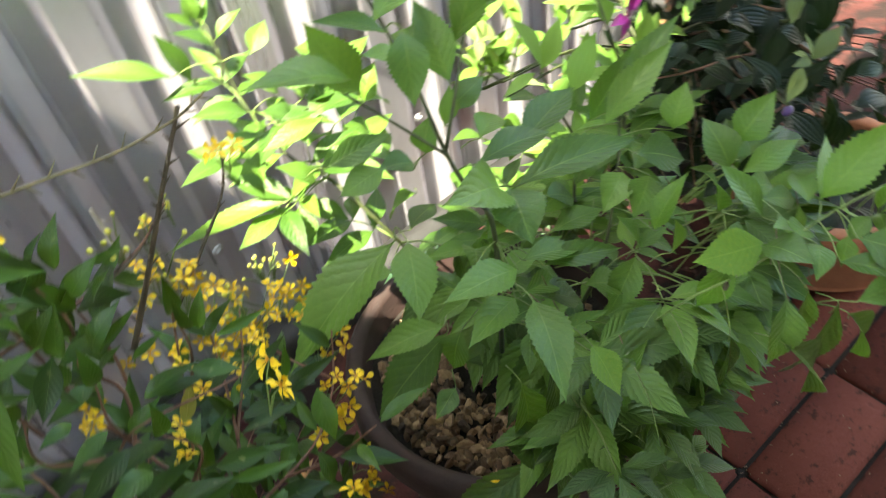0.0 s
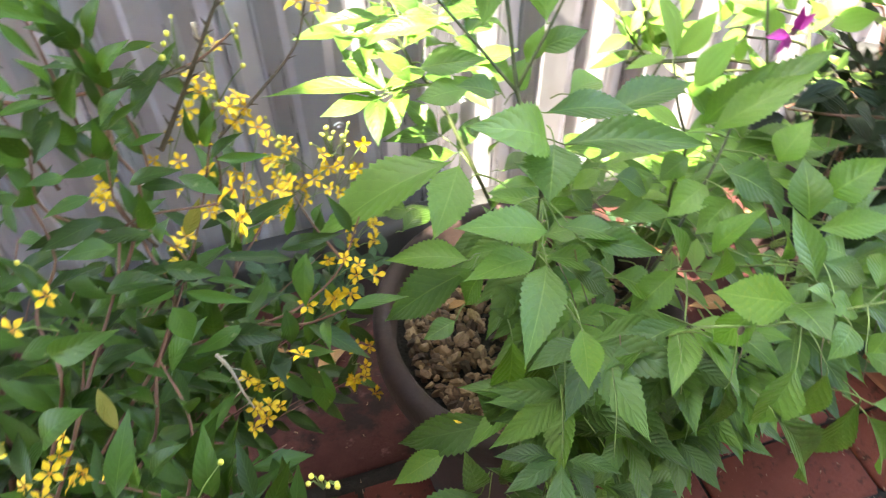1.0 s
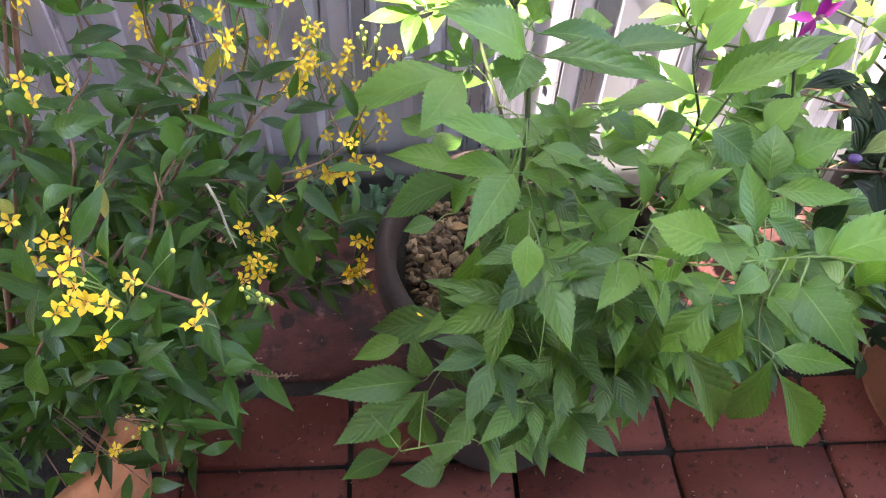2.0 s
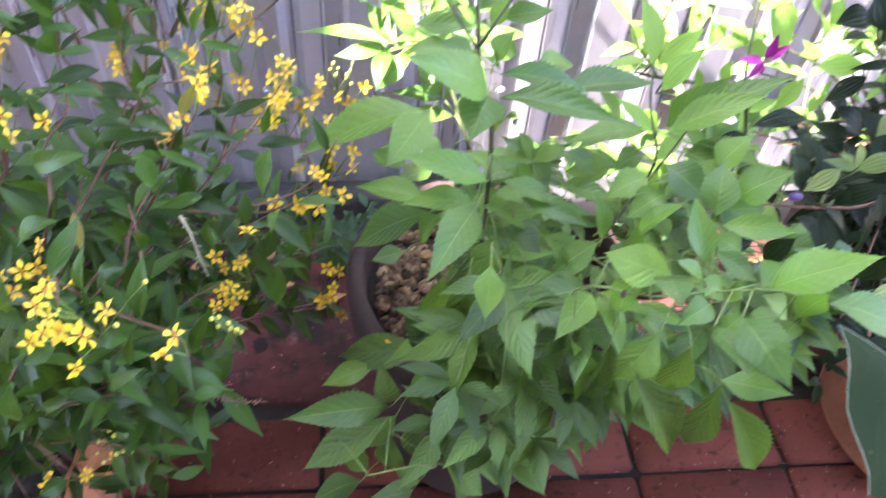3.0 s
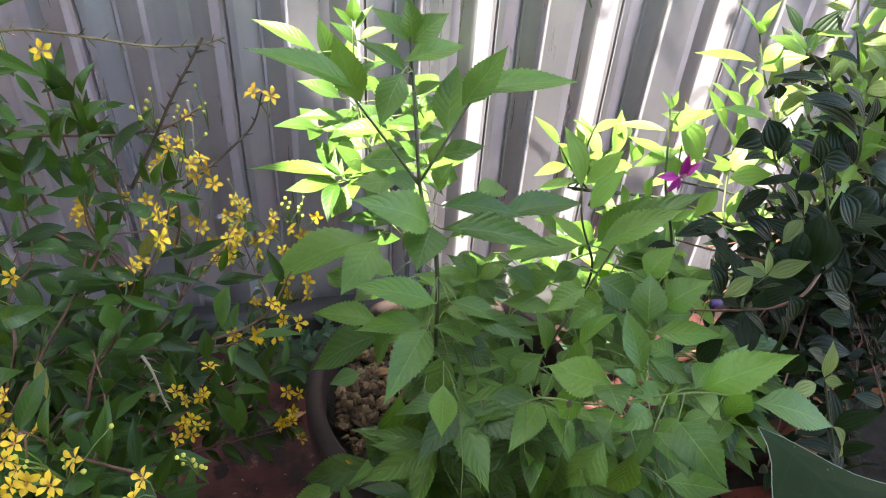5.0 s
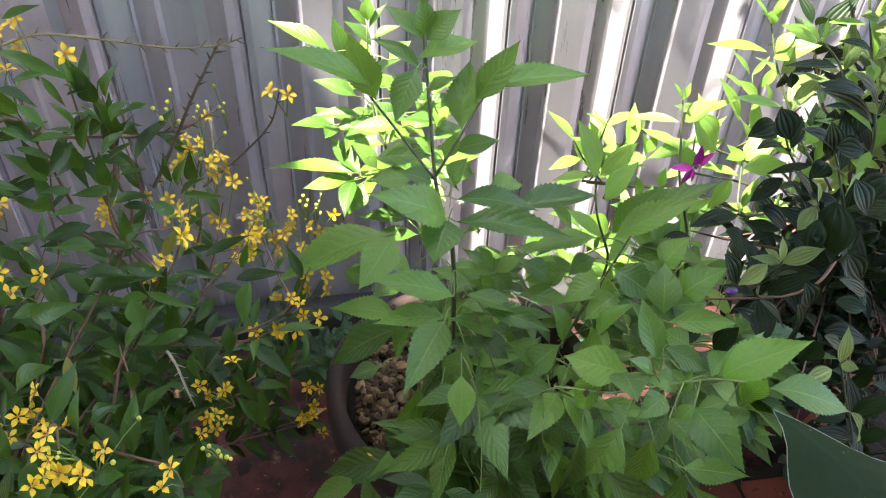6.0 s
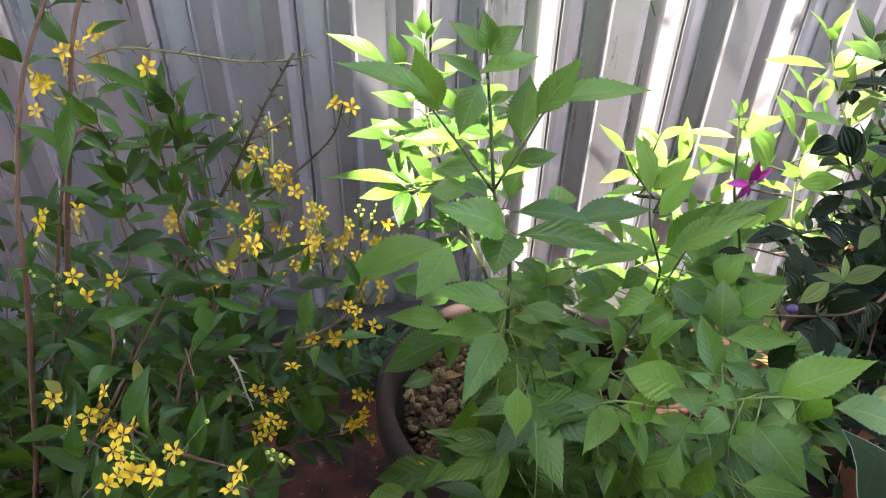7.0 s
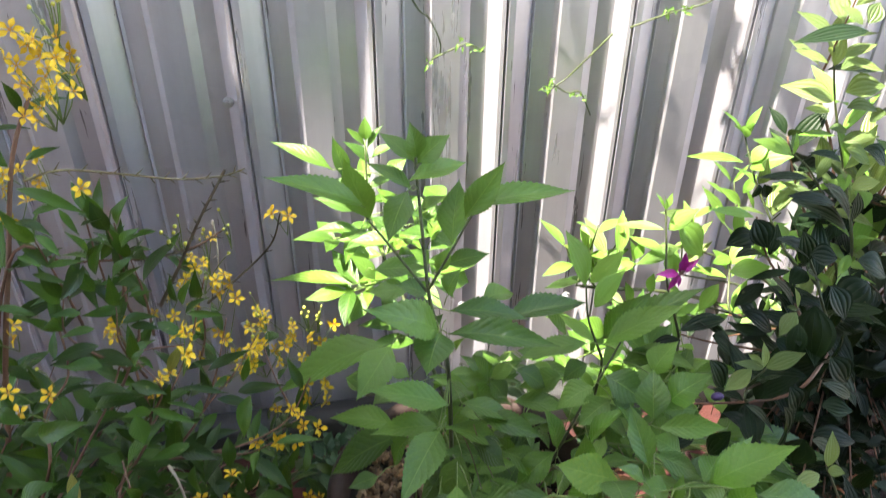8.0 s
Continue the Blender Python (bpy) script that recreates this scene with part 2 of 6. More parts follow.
M_BRICK = brick_material()
M_SLAB = slab_material()
M_SOIL = plain_material("dark_soil", (0.006, 0.0042, 0.003), (0.022, 0.015, 0.010), 40, 0.95, 0.8, depth=0.006)
M_EARTH = plain_material("earth", (0.10, 0.075, 0.05), (0.20, 0.15, 0.10), 3, 0.95, 0.8, 30, depth=0.01)
M_POT = plain_material("painted_clay", (0.015, 0.007, 0.006), (0.037, 0.016, 0.013), 14, 0.75, 0.5)
M_TERRA = plain_material("terracotta", (0.34, 0.125, 0.055), (0.52, 0.22, 0.11), 16, 0.75, 0.35)
# terracotta in a darker tone, for the broad-leaf pot
M_DARK_TERRA = plain_material("darker_terracotta", (0.20, 0.068, 0.028), (0.33, 0.125, 0.058), 16, 0.75, 0.35)
M_BLACK = plain_material("black_plastic", (0.007, 0.0068, 0.0068), (0.020, 0.019, 0.019), 30, 0.72, 0.3)
M_PLASTER = plain_material("plaster", (0.56, 0.53, 0.50), (0.70, 0.67, 0.63), 4, 0.9, 0.4, 40)
M_ROOF = plain_material("roof_sheet", (0.46, 0.44, 0.42), (0.60, 0.58, 0.56), 5, 0.6, 0.2, 40)


# ---- building helpers ----
def thing(name, place, label, category, group=""):
    return tagged_at(new(name), place, label, category, group)


def tagged_at(ob, place, label, category, group):
    ob.matrix_world = Matrix.Translation(place)
    return tagged(ob, label, category, group)


def attach(ob, parent):
    ob.parent = parent
    if parent.parent is None:
        ob.matrix_parent_inverse = parent.matrix_basis.inverted()
    return ob


def part(name, bm, mat, parent, label="", smooth=True):
    """A bmesh in world coordinates as one mesh under a thing."""
    me = bpy.data.meshes.new(name)
    bm.normal_update()
    bm.to_mesh(me)
    bm.free()
    me.materials.append(mat)
    if smooth:
        me.shade_smooth()
    ob = new(name, me)
    if parent is not None:
        attach(ob, parent)
    return tagged(ob, label)


def tube_into(bm, pts, r0, r1, sides=6):
    pts = [Vector(p) for p in pts]
    rings, n = [], len(pts)
    for i, p in enumerate(pts):
        d = (pts[min(i + 1, n - 1)] - pts[max(i - 1, 0)]).normalized()
        a = d.cross(Vector((0.31, 0.2, 0.93)))
        a = a.normalized() if a.length > 1e-4 else Vector((1, 0, 0))
        b = d.cross(a)
        r = r0 + (r1 - r0) * i / max(n - 1, 1)
        rings.append([bm.verts.new(p + r * (math.cos(k * math.tau / sides) * a + math.sin(k * math.tau / sides) * b)) for k in range(sides)])
    for u, v in zip(rings, rings[1:]):
        for k in range(sides):
            bm.faces.new((u[k], u[(k + 1) % sides], v[(k + 1) % sides], v[k]))
    bm.faces.new(rings[0][::-1])
    bm.faces.new(rings[-1])


def smooth_line(pts, steps=4):
    """A Catmull-Rom line through the points."""
    p = [Vector(q) for q in pts]
    p = [2 * p[0] - p[1]] + p + [2 * p[-1] - p[-2]]
    out = []
    for a, b, c, d in zip(p, p[1:], p[2:], p[3:]):
        for k in range(steps):
            t = k / steps
            out.append(0.5 * (2 * b + (c - a) * t + (2 * a - 5 * b + 4 * c - d) * t * t + (3 * b - a - 3 * c + d) * t ** 3))
    return out + [p[-2]]


def tube(name, pts, r0, r1, mat, parent, sides=6, steps=4):
    bm = bmesh.new()
    line = smooth_line(pts, steps) if len(pts) > 1 else pts
    tube_into(bm, line, r0, r1, sides)
    return part(name, bm, mat, parent)


def box_into(bm, x0, x1, y0, y1, z0, z1):
    v = [bm.verts.new((x, y, z)) for x in (x0, x1) for y in (y0, y1) for z in (z0, z1)]
    for a, b, c, d in ((0, 1, 3, 2), (4, 6, 7, 5), (0, 4, 5, 1), (2, 3, 7, 6), (0, 2, 6, 4), (1, 5, 7, 3)):
        bm.faces.new((v[a], v[b], v[c], v[d]))


def lathe_into(bm, profile, centre, sides=48, wobble=0.0):
    rows = []
    for r, z in profile:
        rows.append([bm.verts.new((centre[0] + r * math.cos(k * math.tau / sides) * (1 + wobble * math.sin(3 * k * math.tau / sides)),
                                   centre[1] + r * math.sin(k * math.tau / sides), centre[2] + z)) for k in range(sides)])
    for u, v in zip(rows, rows[1:]):
        for k in range(sides):
            bm.faces.new((u[k], u[(k + 1) % sides], v[(k + 1) % sides], v[k]))


def leaf_mesh(name, mat, ratio, teeth, fold, droop, twist, rows=14, blunt=0.85, wavy=0.0, point=1.2, widest=0.45):
    """A blade of unit length along +y: base at the origin, top side +z, both halves raised by fold, tip bent down by droop."""
    bm = bmesh.new()
    uv = bm.loops.layers.uv.new("UVMap")
    grid, coords = [], {}
    for i in range(rows + 1):
        v = i / rows
        rise = math.sin(math.pi / 2 * min(1, v / widest)) ** blunt
        fall = math.cos(math.pi / 2 * max(0, v - widest) / (1 - widest)) ** point
        half = 0.5 * ratio * rise * fall if 0 < i < rows else 0.004
        if teeth and 1 < i < rows:
            half *= 1.0 + teeth * (0.5 if i % 2 else -0.5) * min(1, 2.2 * (1 - v))
        ang = twist * (v - 0.3)
        row = []
        for c in (-1, -0.5, 0, 0.5, 1):
            x = half * c
            y = v + (teeth * 0.09 if teeth and i % 2 and abs(c) == 1 else 0)
            z = fold * abs(x) * (1 - 0.3 * abs(c)) - droop * v * v + 0.02 * math.sin(v * 5)
            z += wavy * half * abs(c) * math.sin(v * 21 + c)
            x, z = x * math.cos(ang) - (z + droop * v * v) * math.sin(ang), z + x * math.sin(ang)
            p = bm.verts.new((x, y * (1 - 0.25 * droop * v), z))
            coords[p] = (0.5 + 0.5 * c, v)
            row.append(p)
        grid.append(row)
    for u, w in zip(grid, grid[1:]):
        for k in range(4):
            f = bm.faces.new((u[k], u[k + 1], w[k + 1], w[k]))
            f.smooth = True
            for loop in f.loops:
                loop[uv].uv = coords[loop.vert]
    # turn and stretch so that the tip lies one unit along y
    end = grid[-1][2].co.copy()
    bmesh.ops.transform(bm, verts=bm.verts, matrix=Matrix.Rotation(-math.atan2(end.z, end.y), 4, "X"))
    bmesh.ops.scale(bm, verts=bm.verts, vec=Vector((1, 1, 1)) / end.yz.length)
    me = bpy.data.meshes.new(name)
    bm.to_mesh(me)
    bm.free()
    me.materials.append(mat)
    return me


def blades(name, mat, ratio, teeth, count, droop=(0.05, 0.3), fold=(0.15, 0.5), **kw):
    return [leaf_mesh(name, mat, ratio * random.uniform(0.92, 1.08), teeth, random.uniform(*fold), random.uniform(*droop),
                      random.uniform(-0.5, 0.5), **kw) for _ in range(count)]


LIMIT, REST = {}, {}


def place_blade(name, me, base, tip, width, parent, up=None, spin=0.0, ratio=0.4):
    """One leaf from its base to its tip; width in metres."""
    base, tip = Vector(base), Vector(tip)
    y = tip - base
    length = y.length
    y.normalize()
    up = Vector(up) if up is not None else Vector((0, -0.35, 1))
    x = y.cross(up)
    x = x.normalized() if x.length > 1e-3 else Vector((1, 0, 0))
    z = x.cross(y)
    m = Matrix((x, y, z)).transposed()
    m = m @ Matrix.Rotation(spin, 3, "Y")
    s = width / (ratio * length) if width else 1.0
    full = Matrix.Translation(base) @ m.to_4x4() @ Matrix.Diagonal((length * s, length, length * (0.5 + 0.5 * s), 1))
    LIMIT[parent.name] = LIMIT.get(parent.name, 0) + 1
    if LIMIT[parent.name] > 300:
        REST.setdefault(parent.name, []).append((me, full))
        return None
    ob = new(name, me)
    ob.parent = parent
    ob.matrix_parent_inverse = parent.matrix_basis.inverted()
    ob.matrix_basis = full
    return ob


def inner_foliage(parent):
    """The leaves past the first three hundred, joined."""
    verts, faces, uvs, mats, slots = [], [], [], [], []
    for me, m in REST.pop(parent.name, ()):
        n = len(verts)
        verts += [tuple(m @ v.co) for v in me.vertices]
        if me.materials[0] not in slots:
            slots.append(me.materials[0])
        for p in me.polygons:
            faces.append([n + i for i in p.vertices])
            mats.append(slots.index(me.materials[0]))
            uvs += [tuple(me.uv_layers[0].data[k].uv) for k in p.loop_indices]
    if not verts:
        return
    me = bpy.data.meshes.new("foliage")
    me.from_pydata(verts, [], faces)
    layer = me.uv_layers.new(name="UVMap")
    layer.data.foreach_set("uv", [c for q in uvs for c in q])
    for m in slots:
        me.materials.append(m)
    me.polygons.foreach_set("material_index", mats)
    me.shade_smooth()
    tagged(attach(new("foliage", me), parent), "dense leaves deeper in the bush", kind="stuff")


# ---- setting ----
FENCE_Y = 1.100


def ground():
    bm = bmesh.new()
    n = 24
    xs = [math.copysign(abs(k / n) ** 3, k) * 400 for k in range(-n, n + 1)]
    vs = [[bm.verts.new((x, y, -0.03 + (0.0 if abs(x) < 8 and abs(y) < 8 else random.uniform(-0.3, 0.1)))) for y in xs] for x in xs]
    for a, b in zip(vs, vs[1:]):
        for k in range(len(xs) - 1):
            bm.faces.new((a[k], b[k], b[k + 1], a[k + 1]))
    ob = part("ground", bm, M_EARTH, None)
    tagged(ob, "bare brown earth around the paved yard", "ground", kind="structure")


def slab():
    """Cement strip along the fence."""
    bm = bmesh.new()
    nx, y0, y1 = 60, 0.706, FENCE_Y - 0.02
    rows = []
    for j, y in enumerate((y0, y0 + 0.002, 0.75, 0.82, 0.9, 0.98, y1)):
        rows.append([bm.verts.new((-2.4 + 4.8 * i / nx, y + (0.006 * noise.noise((i * 1.7, 0, 0)) if j < 2 else 0),
                                   (-0.03 if j == 0 else 0.0) + 0.0015 * noise.noise((i * 0.9, j, 3)))) for i in range(nx + 1)])
    for a, b in zip(rows, rows[1:]):
        for i in range(nx):
            bm.faces.new((a[i], a[i + 1], b[i + 1], b[i]))
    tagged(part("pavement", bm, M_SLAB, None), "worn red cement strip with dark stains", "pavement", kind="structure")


def fence():
    """Ribbed metal sheet: the profile of one pitch repeats along the wall."""
    root = tagged_at(new("wall_north"), (0, FENCE_Y, 0), "galvanised ribbed sheet metal fence, silvery grey", "fence", "")
    tagged(root, kind="structure")
    pitch, x0 = 0.1738, 0.1827
    profile = [(0.0, 0.0), (0.050, 0.008), (0.27, 0.008), (0.35, 0.0), (0.485, 0.0), (0.57, 0.020), (0.598, 0.021),
               (0.611, 0.016), (0.624, 0.021), (0.675, 0.020), (0.825, 0.002), (0.838, 0.005), (0.855, 0.0)]
    bay = 5
    for s in range(-3, 4):
        bm = bmesh.new()
        pts = [(x0 + (s * bay + k + u) * pitch, FENCE_Y - d) for k in range(bay) for u, d in profile]
        pts.append((x0 + (s * bay + bay) * pitch, FENCE_Y))
        zs = [-0.02, 0.4, 0.8, 1.2, 1.9]
        rows = [[bm.verts.new((x + 0.0012 * noise.noise((x * 9, z * 3, s)), y + 0.002 * noise.noise((x * 4, z * 4, 7)) - 0.0012 * (s % 2), z)) for x, y in pts] for z in zs]
        for a, b in zip(rows, rows[1:]):
            for i in range(len(pts) - 1):
                bm.faces.new((a[i], a[i + 1], b[i + 1], b[i]))
        ob = part("sheet", bm, M_METAL, root, smooth=False)
        solid = ob.modifiers.new("thickness", "SOLIDIFY")
        solid.thickness, solid.offset = 0.0012, -1
    for x, z in ((-0.106, 0.246), (0.063, 0.246), (0.241, 0.246), (0.418, 0.246), (-0.079, 0.621), (-0.437, 0.621), (0.636, 0.246)):
        bm = bmesh.new()
        y = FENCE_Y - 0.012
        for r, a, b in ((0.0075, 0.0, 0.003), (0.0045, 0.003, 0.008)):
            bmesh.ops.create_cone(bm, cap_ends=True, segments=12 if r > 0.005 else 6, radius1=r, radius2=r * 0.92, depth=b - a,
                                  matrix=pose(x, y - (a + b) / 2, z, 90))
        part("screw", bm, M_SCREW, root, "zinc roofing screw with washer", smooth=False)


def base_strip():
    """Low black strip along the foot of the fence."""
    bm = bmesh.new()
    n = 40
    rows = []
    for y, z in ((1.036, -0.005), (1.030, 0.06), (1.036, 0.072), (1.074, 0.074), (1.079, -0.005)):
        rows.append([bm.verts.new((-2.4 + 4.8 * i / n, y + 0.004 * noise.noise((i * 0.8, y, 1)), z + (0.006 * noise.noise((i * 0.6, 2, z)) if z > 0 else 0))) for i in range(n + 1)])
    for a, b in zip(rows, rows[1:]):
        for i in range(n):
            bm.faces.new((a[i], a[i + 1], b[i + 1], b[i]))
    tagged(part("trim", bm, M_BLACK, None), "low black strip at the foot of the fence", "edging", kind="structure")


def shade_and_bounce():
    """Unseen walls and a roof, added to shade the near and left yard."""
    # out of view, added to bounce light back at the fence
    bm = bmesh.new()
    box_into(bm, -4.2, 4.4, -2.8, -2.6, -0.03, 2.3)
    tagged(part("wall_south", bm, M_PLASTER, None, smooth=False), "unseen plastered wall added behind the yard to bounce light", "wall", kind="structure")
    # out of view, added to cut light from the sides
    for name, x, high in (("wall_west", -2.9, 1.1), ("wall_east", 2.6, 0.8)):
        bm = bmesh.new()
        box_into(bm, x - 0.1, x + 0.1, -2.6, 1.5, -0.03, high)
        tagged(part(name, bm, M_PLASTER, None, smooth=False), "unseen plastered side wall added to cut light into the yard", "wall", kind="structure")
    bm = bmesh.new()
    box_into(bm, ROOF_X, 1.7, -2.8, ROOF_Y, 1.95, 1.99)
    box_into(bm, -2.7, ROOF_X, -2.8, 1.6, 1.95, 1.99)
    # extra strip that only shades the fence's upper left
    box_into(bm, ROOF_X, ROOF_X + 0.26, 0.922, 1.6, 1.95, 1.99)
    tagged(part("ceiling", bm, M_ROOF, None, smooth=False), "unseen roof sheet added to shade the near side of the yard", "roof", kind="structure")


ROOF_X, ROOF_Y = -0.76, 0.562
ground()
slab()
fence()
base_strip()
shade_and_bounce()


# ---- pots ----
def pot(place, r_top, r_base, height, mat, label, group="", rim=0.022, soil=None, soil_depth=0.03):
    ob = thing("flower_pot", place, label, "flower pot", group)
    bm = bmesh.new()
    prof = [(0.0, 0.0), (r_base, 0.0), (r_base + 0.006, 0.008), (r_top - 0.016, height - 0.055), (r_top - 0.004, height - 0.05), (r_top, height - 0.04),
            (r_top, height - 0.008), (r_top - 0.006, height), (r_top - rim, height), (r_top - rim - 0.004, height - 0.006), (r_base + 0.01, 0.02), (0.0, 0.02)]
    lathe_into(bm, prof, place, 56, 0.004)
    part("body", bm, mat, ob)
    if soil:
        bm = bmesh.new()
        rr = r_top - rim - 0.006
        rows = []
        for i in range(9):
            rows.append([bm.verts.new((place[0] + rr * i / 8 * math.cos(k * math.tau / 32), place[1] + rr * i / 8 * math.sin(k * math.tau / 32),
                                       place[2] + height - soil_depth + 0.006 * noise.noise((i * 1.7, k * 0.9, height)))) for k in range(32)])
        for a, b in zip(rows, rows[1:]):
            for k in range(32):
                bm.faces.new((a[k], b[k], b[(k + 1) % 32], a[(k + 1) % 32]))
        part("soil", bm, soil, ob)
    return ob


def stone_mesh(seed):
    bm = bmesh.new()
    bmesh.ops.create_icosphere(bm, subdivisions=1, radius=1.0)
    for v in bm.verts:
        v.co *= 1 + 0.6 * noise.noise(v.co * 1.3 + Vector((seed, 0, 0)))
    me = bpy.data.meshes.new("stone")
    bm.to_mesh(me)
    bm.free()
    me.materials.append(M_STONE)
    return me


def stone_material():
    m, nt, bsdf, out = material("gravel_stone")
    info = nt.nodes.new("ShaderNodeObjectInfo")
    geo = nt.nodes.new("ShaderNodeNewGeometry")
    own = arith(nt, "FRACT", arith(nt, "ADD", info.outputs["Random"], geo.outputs["Random Per Island"]))
    tone = arith(nt, "ADD", arith(nt, "MULTIPLY", own, 0.75), arith(nt, "MULTIPLY", noise_of(nt, 3.0), 0.3))
    nt.links.new(ramp(nt, tone, [(0.1, (0.035, 0.020, 0.013)), (0.5, (0.14, 0.080, 0.044)), (0.95, (0.42, 0.28, 0.165))]), bsdf.inputs["Base Color"])
    bsdf.inputs["Roughness"].default_value = 0.75
    bump(nt, bsdf, noise_of(nt, 6.0), 0.4, 0.05)
    return m


M_STONE = stone_material()
STONES = [stone_mesh(s) for s in range(6)]

POT_C = (0.166, 0.660, 0.0)
centre_pot = pot(POT_C, 0.153, 0.098, 0.335, M_POT, "dark red-brown clay pot filled with gravel, on the red cement strip", rim=0.015, soil=M_SOIL, soil_depth=0.035)
rng = random.Random(4)


def gravel_pose(a, r, s, z):
    return pose(POT_C[0] + r * math.cos(a), POT_C[1] + r * math.sin(a), z, rng.uniform(0, 360), rng.uniform(0, 360), rng.uniform(0, 360)) @ Matrix.Diagonal((s * 1.4, s, s * 0.7, 1))


# the stones on the open side of the pot one by one, the rest as one layer
for k in range(290):
    s = rng.uniform(0.0035, 0.0068)
    ob = new("stone", STONES[k % 6])
    ob.parent = centre_pot
    ob.matrix_parent_inverse = centre_pot.matrix_basis.inverted()
    ob.matrix_basis = gravel_pose(rng.uniform(1.9, 4.5), 0.120 * math.sqrt(rng.uniform(0.2, 1)), s, 0.304 + rng.uniform(0, 0.006))
verts, faces = [], []
for k in range(750):
    m = gravel_pose(rng.uniform(0, math.tau), 0.120 * math.sqrt(rng.random()), rng.uniform(0.003, 0.006), 0.302 + rng.uniform(0, 0.004))
    n, me = len(verts), STONES[k % 6]
    verts += [tuple(m @ v.co) for v in me.vertices]
    faces += [[n + i for i in p.vertices] for p in me.polygons]
me = bpy.data.meshes.new("gravel")
me.from_pydata(verts, [], faces)
me.materials.append(M_STONE)
tagged(attach(new("gravel", me), centre_pot), "loose tan gravel over the soil", kind="stuff")

left_pot = pot((-0.366, 0.540, 0.0), 0.128, 0.090, 0.215, M_TERRA, "terracotta pot of the yellow-flowered bush", soil=M_SOIL)
right_pot = pot((0.79, 0.905, 0.0), 0.115, 0.088, 0.27, M_BLACK, "black plastic pot of the dark ribbed-leaf shrub", soil=M_SOIL)
broad_pot = pot((0.83, 0.635, 0.0), 0.148, 0.142, 0.12, M_DARK_TERRA, "straight-sided terracotta pot under the broad dark leaf", soil=M_SOIL)

# ---- serrated-leaf plant in the gravel pot ----
CROWN_0 = [
    ((0.119, 0.689, 0.728), (0.114, 0.690, 0.762), 0.017),
    ((0.120, 0.689, 0.723), (0.149, 0.696, 0.745), 0.022),
    ((0.111, 0.674, 0.715), (0.165, 0.700, 0.715), 0.019),
    ((0.118, 0.689, 0.724), (0.089, 0.709, 0.745), 0.017),
    ((0.113, 0.664, 0.711), (0.076, 0.687, 0.728), 0.015),
    ((0.120, 0.673, 0.686), (0.145, 0.680, 0.695), 0.016),
    ((0.114, 0.655, 0.696), (0.087, 0.657, 0.712), 0.015),
    ((0.089, 0.905, 0.642), (0.089, 0.910, 0.670), 0.015),
    ((0.088, 0.905, 0.635), (0.067, 0.910, 0.658), 0.010),
    ((0.090, 0.905, 0.634), (0.110, 0.910, 0.659), 0.012),
    ((0.093, 0.886, 0.630), (0.123, 0.886, 0.644), 0.012),
    ((0.063, 0.896, 0.599), (0.051, 0.905, 0.650), 0.020),
    ((0.049, 0.896, 0.613), (-0.018, 0.924, 0.639), 0.021),
]
CROWN_1 = [
    ((0.091, 0.886, 0.622), (0.062, 0.896, 0.648), 0.017),
    ((0.072, 0.648, 0.708), (-0.003, 0.616, 0.759), 0.022),
    ((0.076, 0.648, 0.696), (0.057, 0.657, 0.749), 0.025),
    ((0.106, 0.638, 0.727), (0.086, 0.611, 0.697), 0.023),
    ((0.145, 0.651, 0.662), (0.158, 0.695, 0.702), 0.026),
    ((0.155, 0.654, 0.686), (0.190, 0.663, 0.733), 0.024),
    ((0.159, 0.658, 0.694), (0.256, 0.670, 0.696), 0.023),
    ((0.139, 0.652, 0.642), (0.179, 0.656, 0.647), 0.017),
    ((0.130, 0.644, 0.640), (0.144, 0.651, 0.662), 0.014),
    ((0.151, 0.702, 0.569), (0.164, 0.705, 0.598), 0.024),
]
CROWN = CROWN_0 + CROWN_1
GLOW_0 = [
    ((0.069, 0.811, 0.606), (0.026, 0.820, 0.622), 0.016),
    ((0.073, 0.811, 0.583), (0.022, 0.820, 0.581), 0.015),
    ((0.112, 0.782, 0.586), (0.060, 0.792, 0.582), 0.017),
    ((0.140, 0.760, 0.603), (0.110, 0.773, 0.600), 0.021),
    ((0.142, 0.759, 0.597), (0.158, 0.757, 0.627), 0.023),
    ((0.138, 0.760, 0.632), (0.164, 0.768, 0.642), 0.020),
    ((0.130, 0.738, 0.639), (0.114, 0.752, 0.650), 0.016),
    ((0.146, 0.759, 0.596), (0.163, 0.756, 0.583), 0.016),
    ((0.140, 0.760, 0.568), (0.120, 0.763, 0.585), 0.017),
    ((0.107, 0.820, 0.568), (0.085, 0.829, 0.588), 0.021),
    ((0.118, 0.858, 0.572), (0.095, 0.867, 0.602), 0.020),
    ((0.106, 0.858, 0.620), (0.131, 0.867, 0.636), 0.018),
    ((0.294, 0.743, 0.466), (0.260, 0.735, 0.513), 0.027),
]
GLOW_1 = [
    ((0.376, 0.822, 0.390), (0.335, 0.823, 0.417), 0.029),
    ((0.336, 0.791, 0.360), (0.295, 0.803, 0.355), 0.016),
    ((0.255, 0.780, 0.402), (0.219, 0.783, 0.394), 0.020),
    ((0.290, 0.780, 0.399), (0.250, 0.788, 0.409), 0.020),
    ((0.374, 0.780, 0.322), (0.339, 0.775, 0.346), 0.019),
    ((0.115, 0.737, 0.432), (0.088, 0.747, 0.443), 0.022),
    ((0.082, 0.793, 0.366), (0.043, 0.787, 0.394), 0.026),
]
GLOW = GLOW_0 + GLOW_1
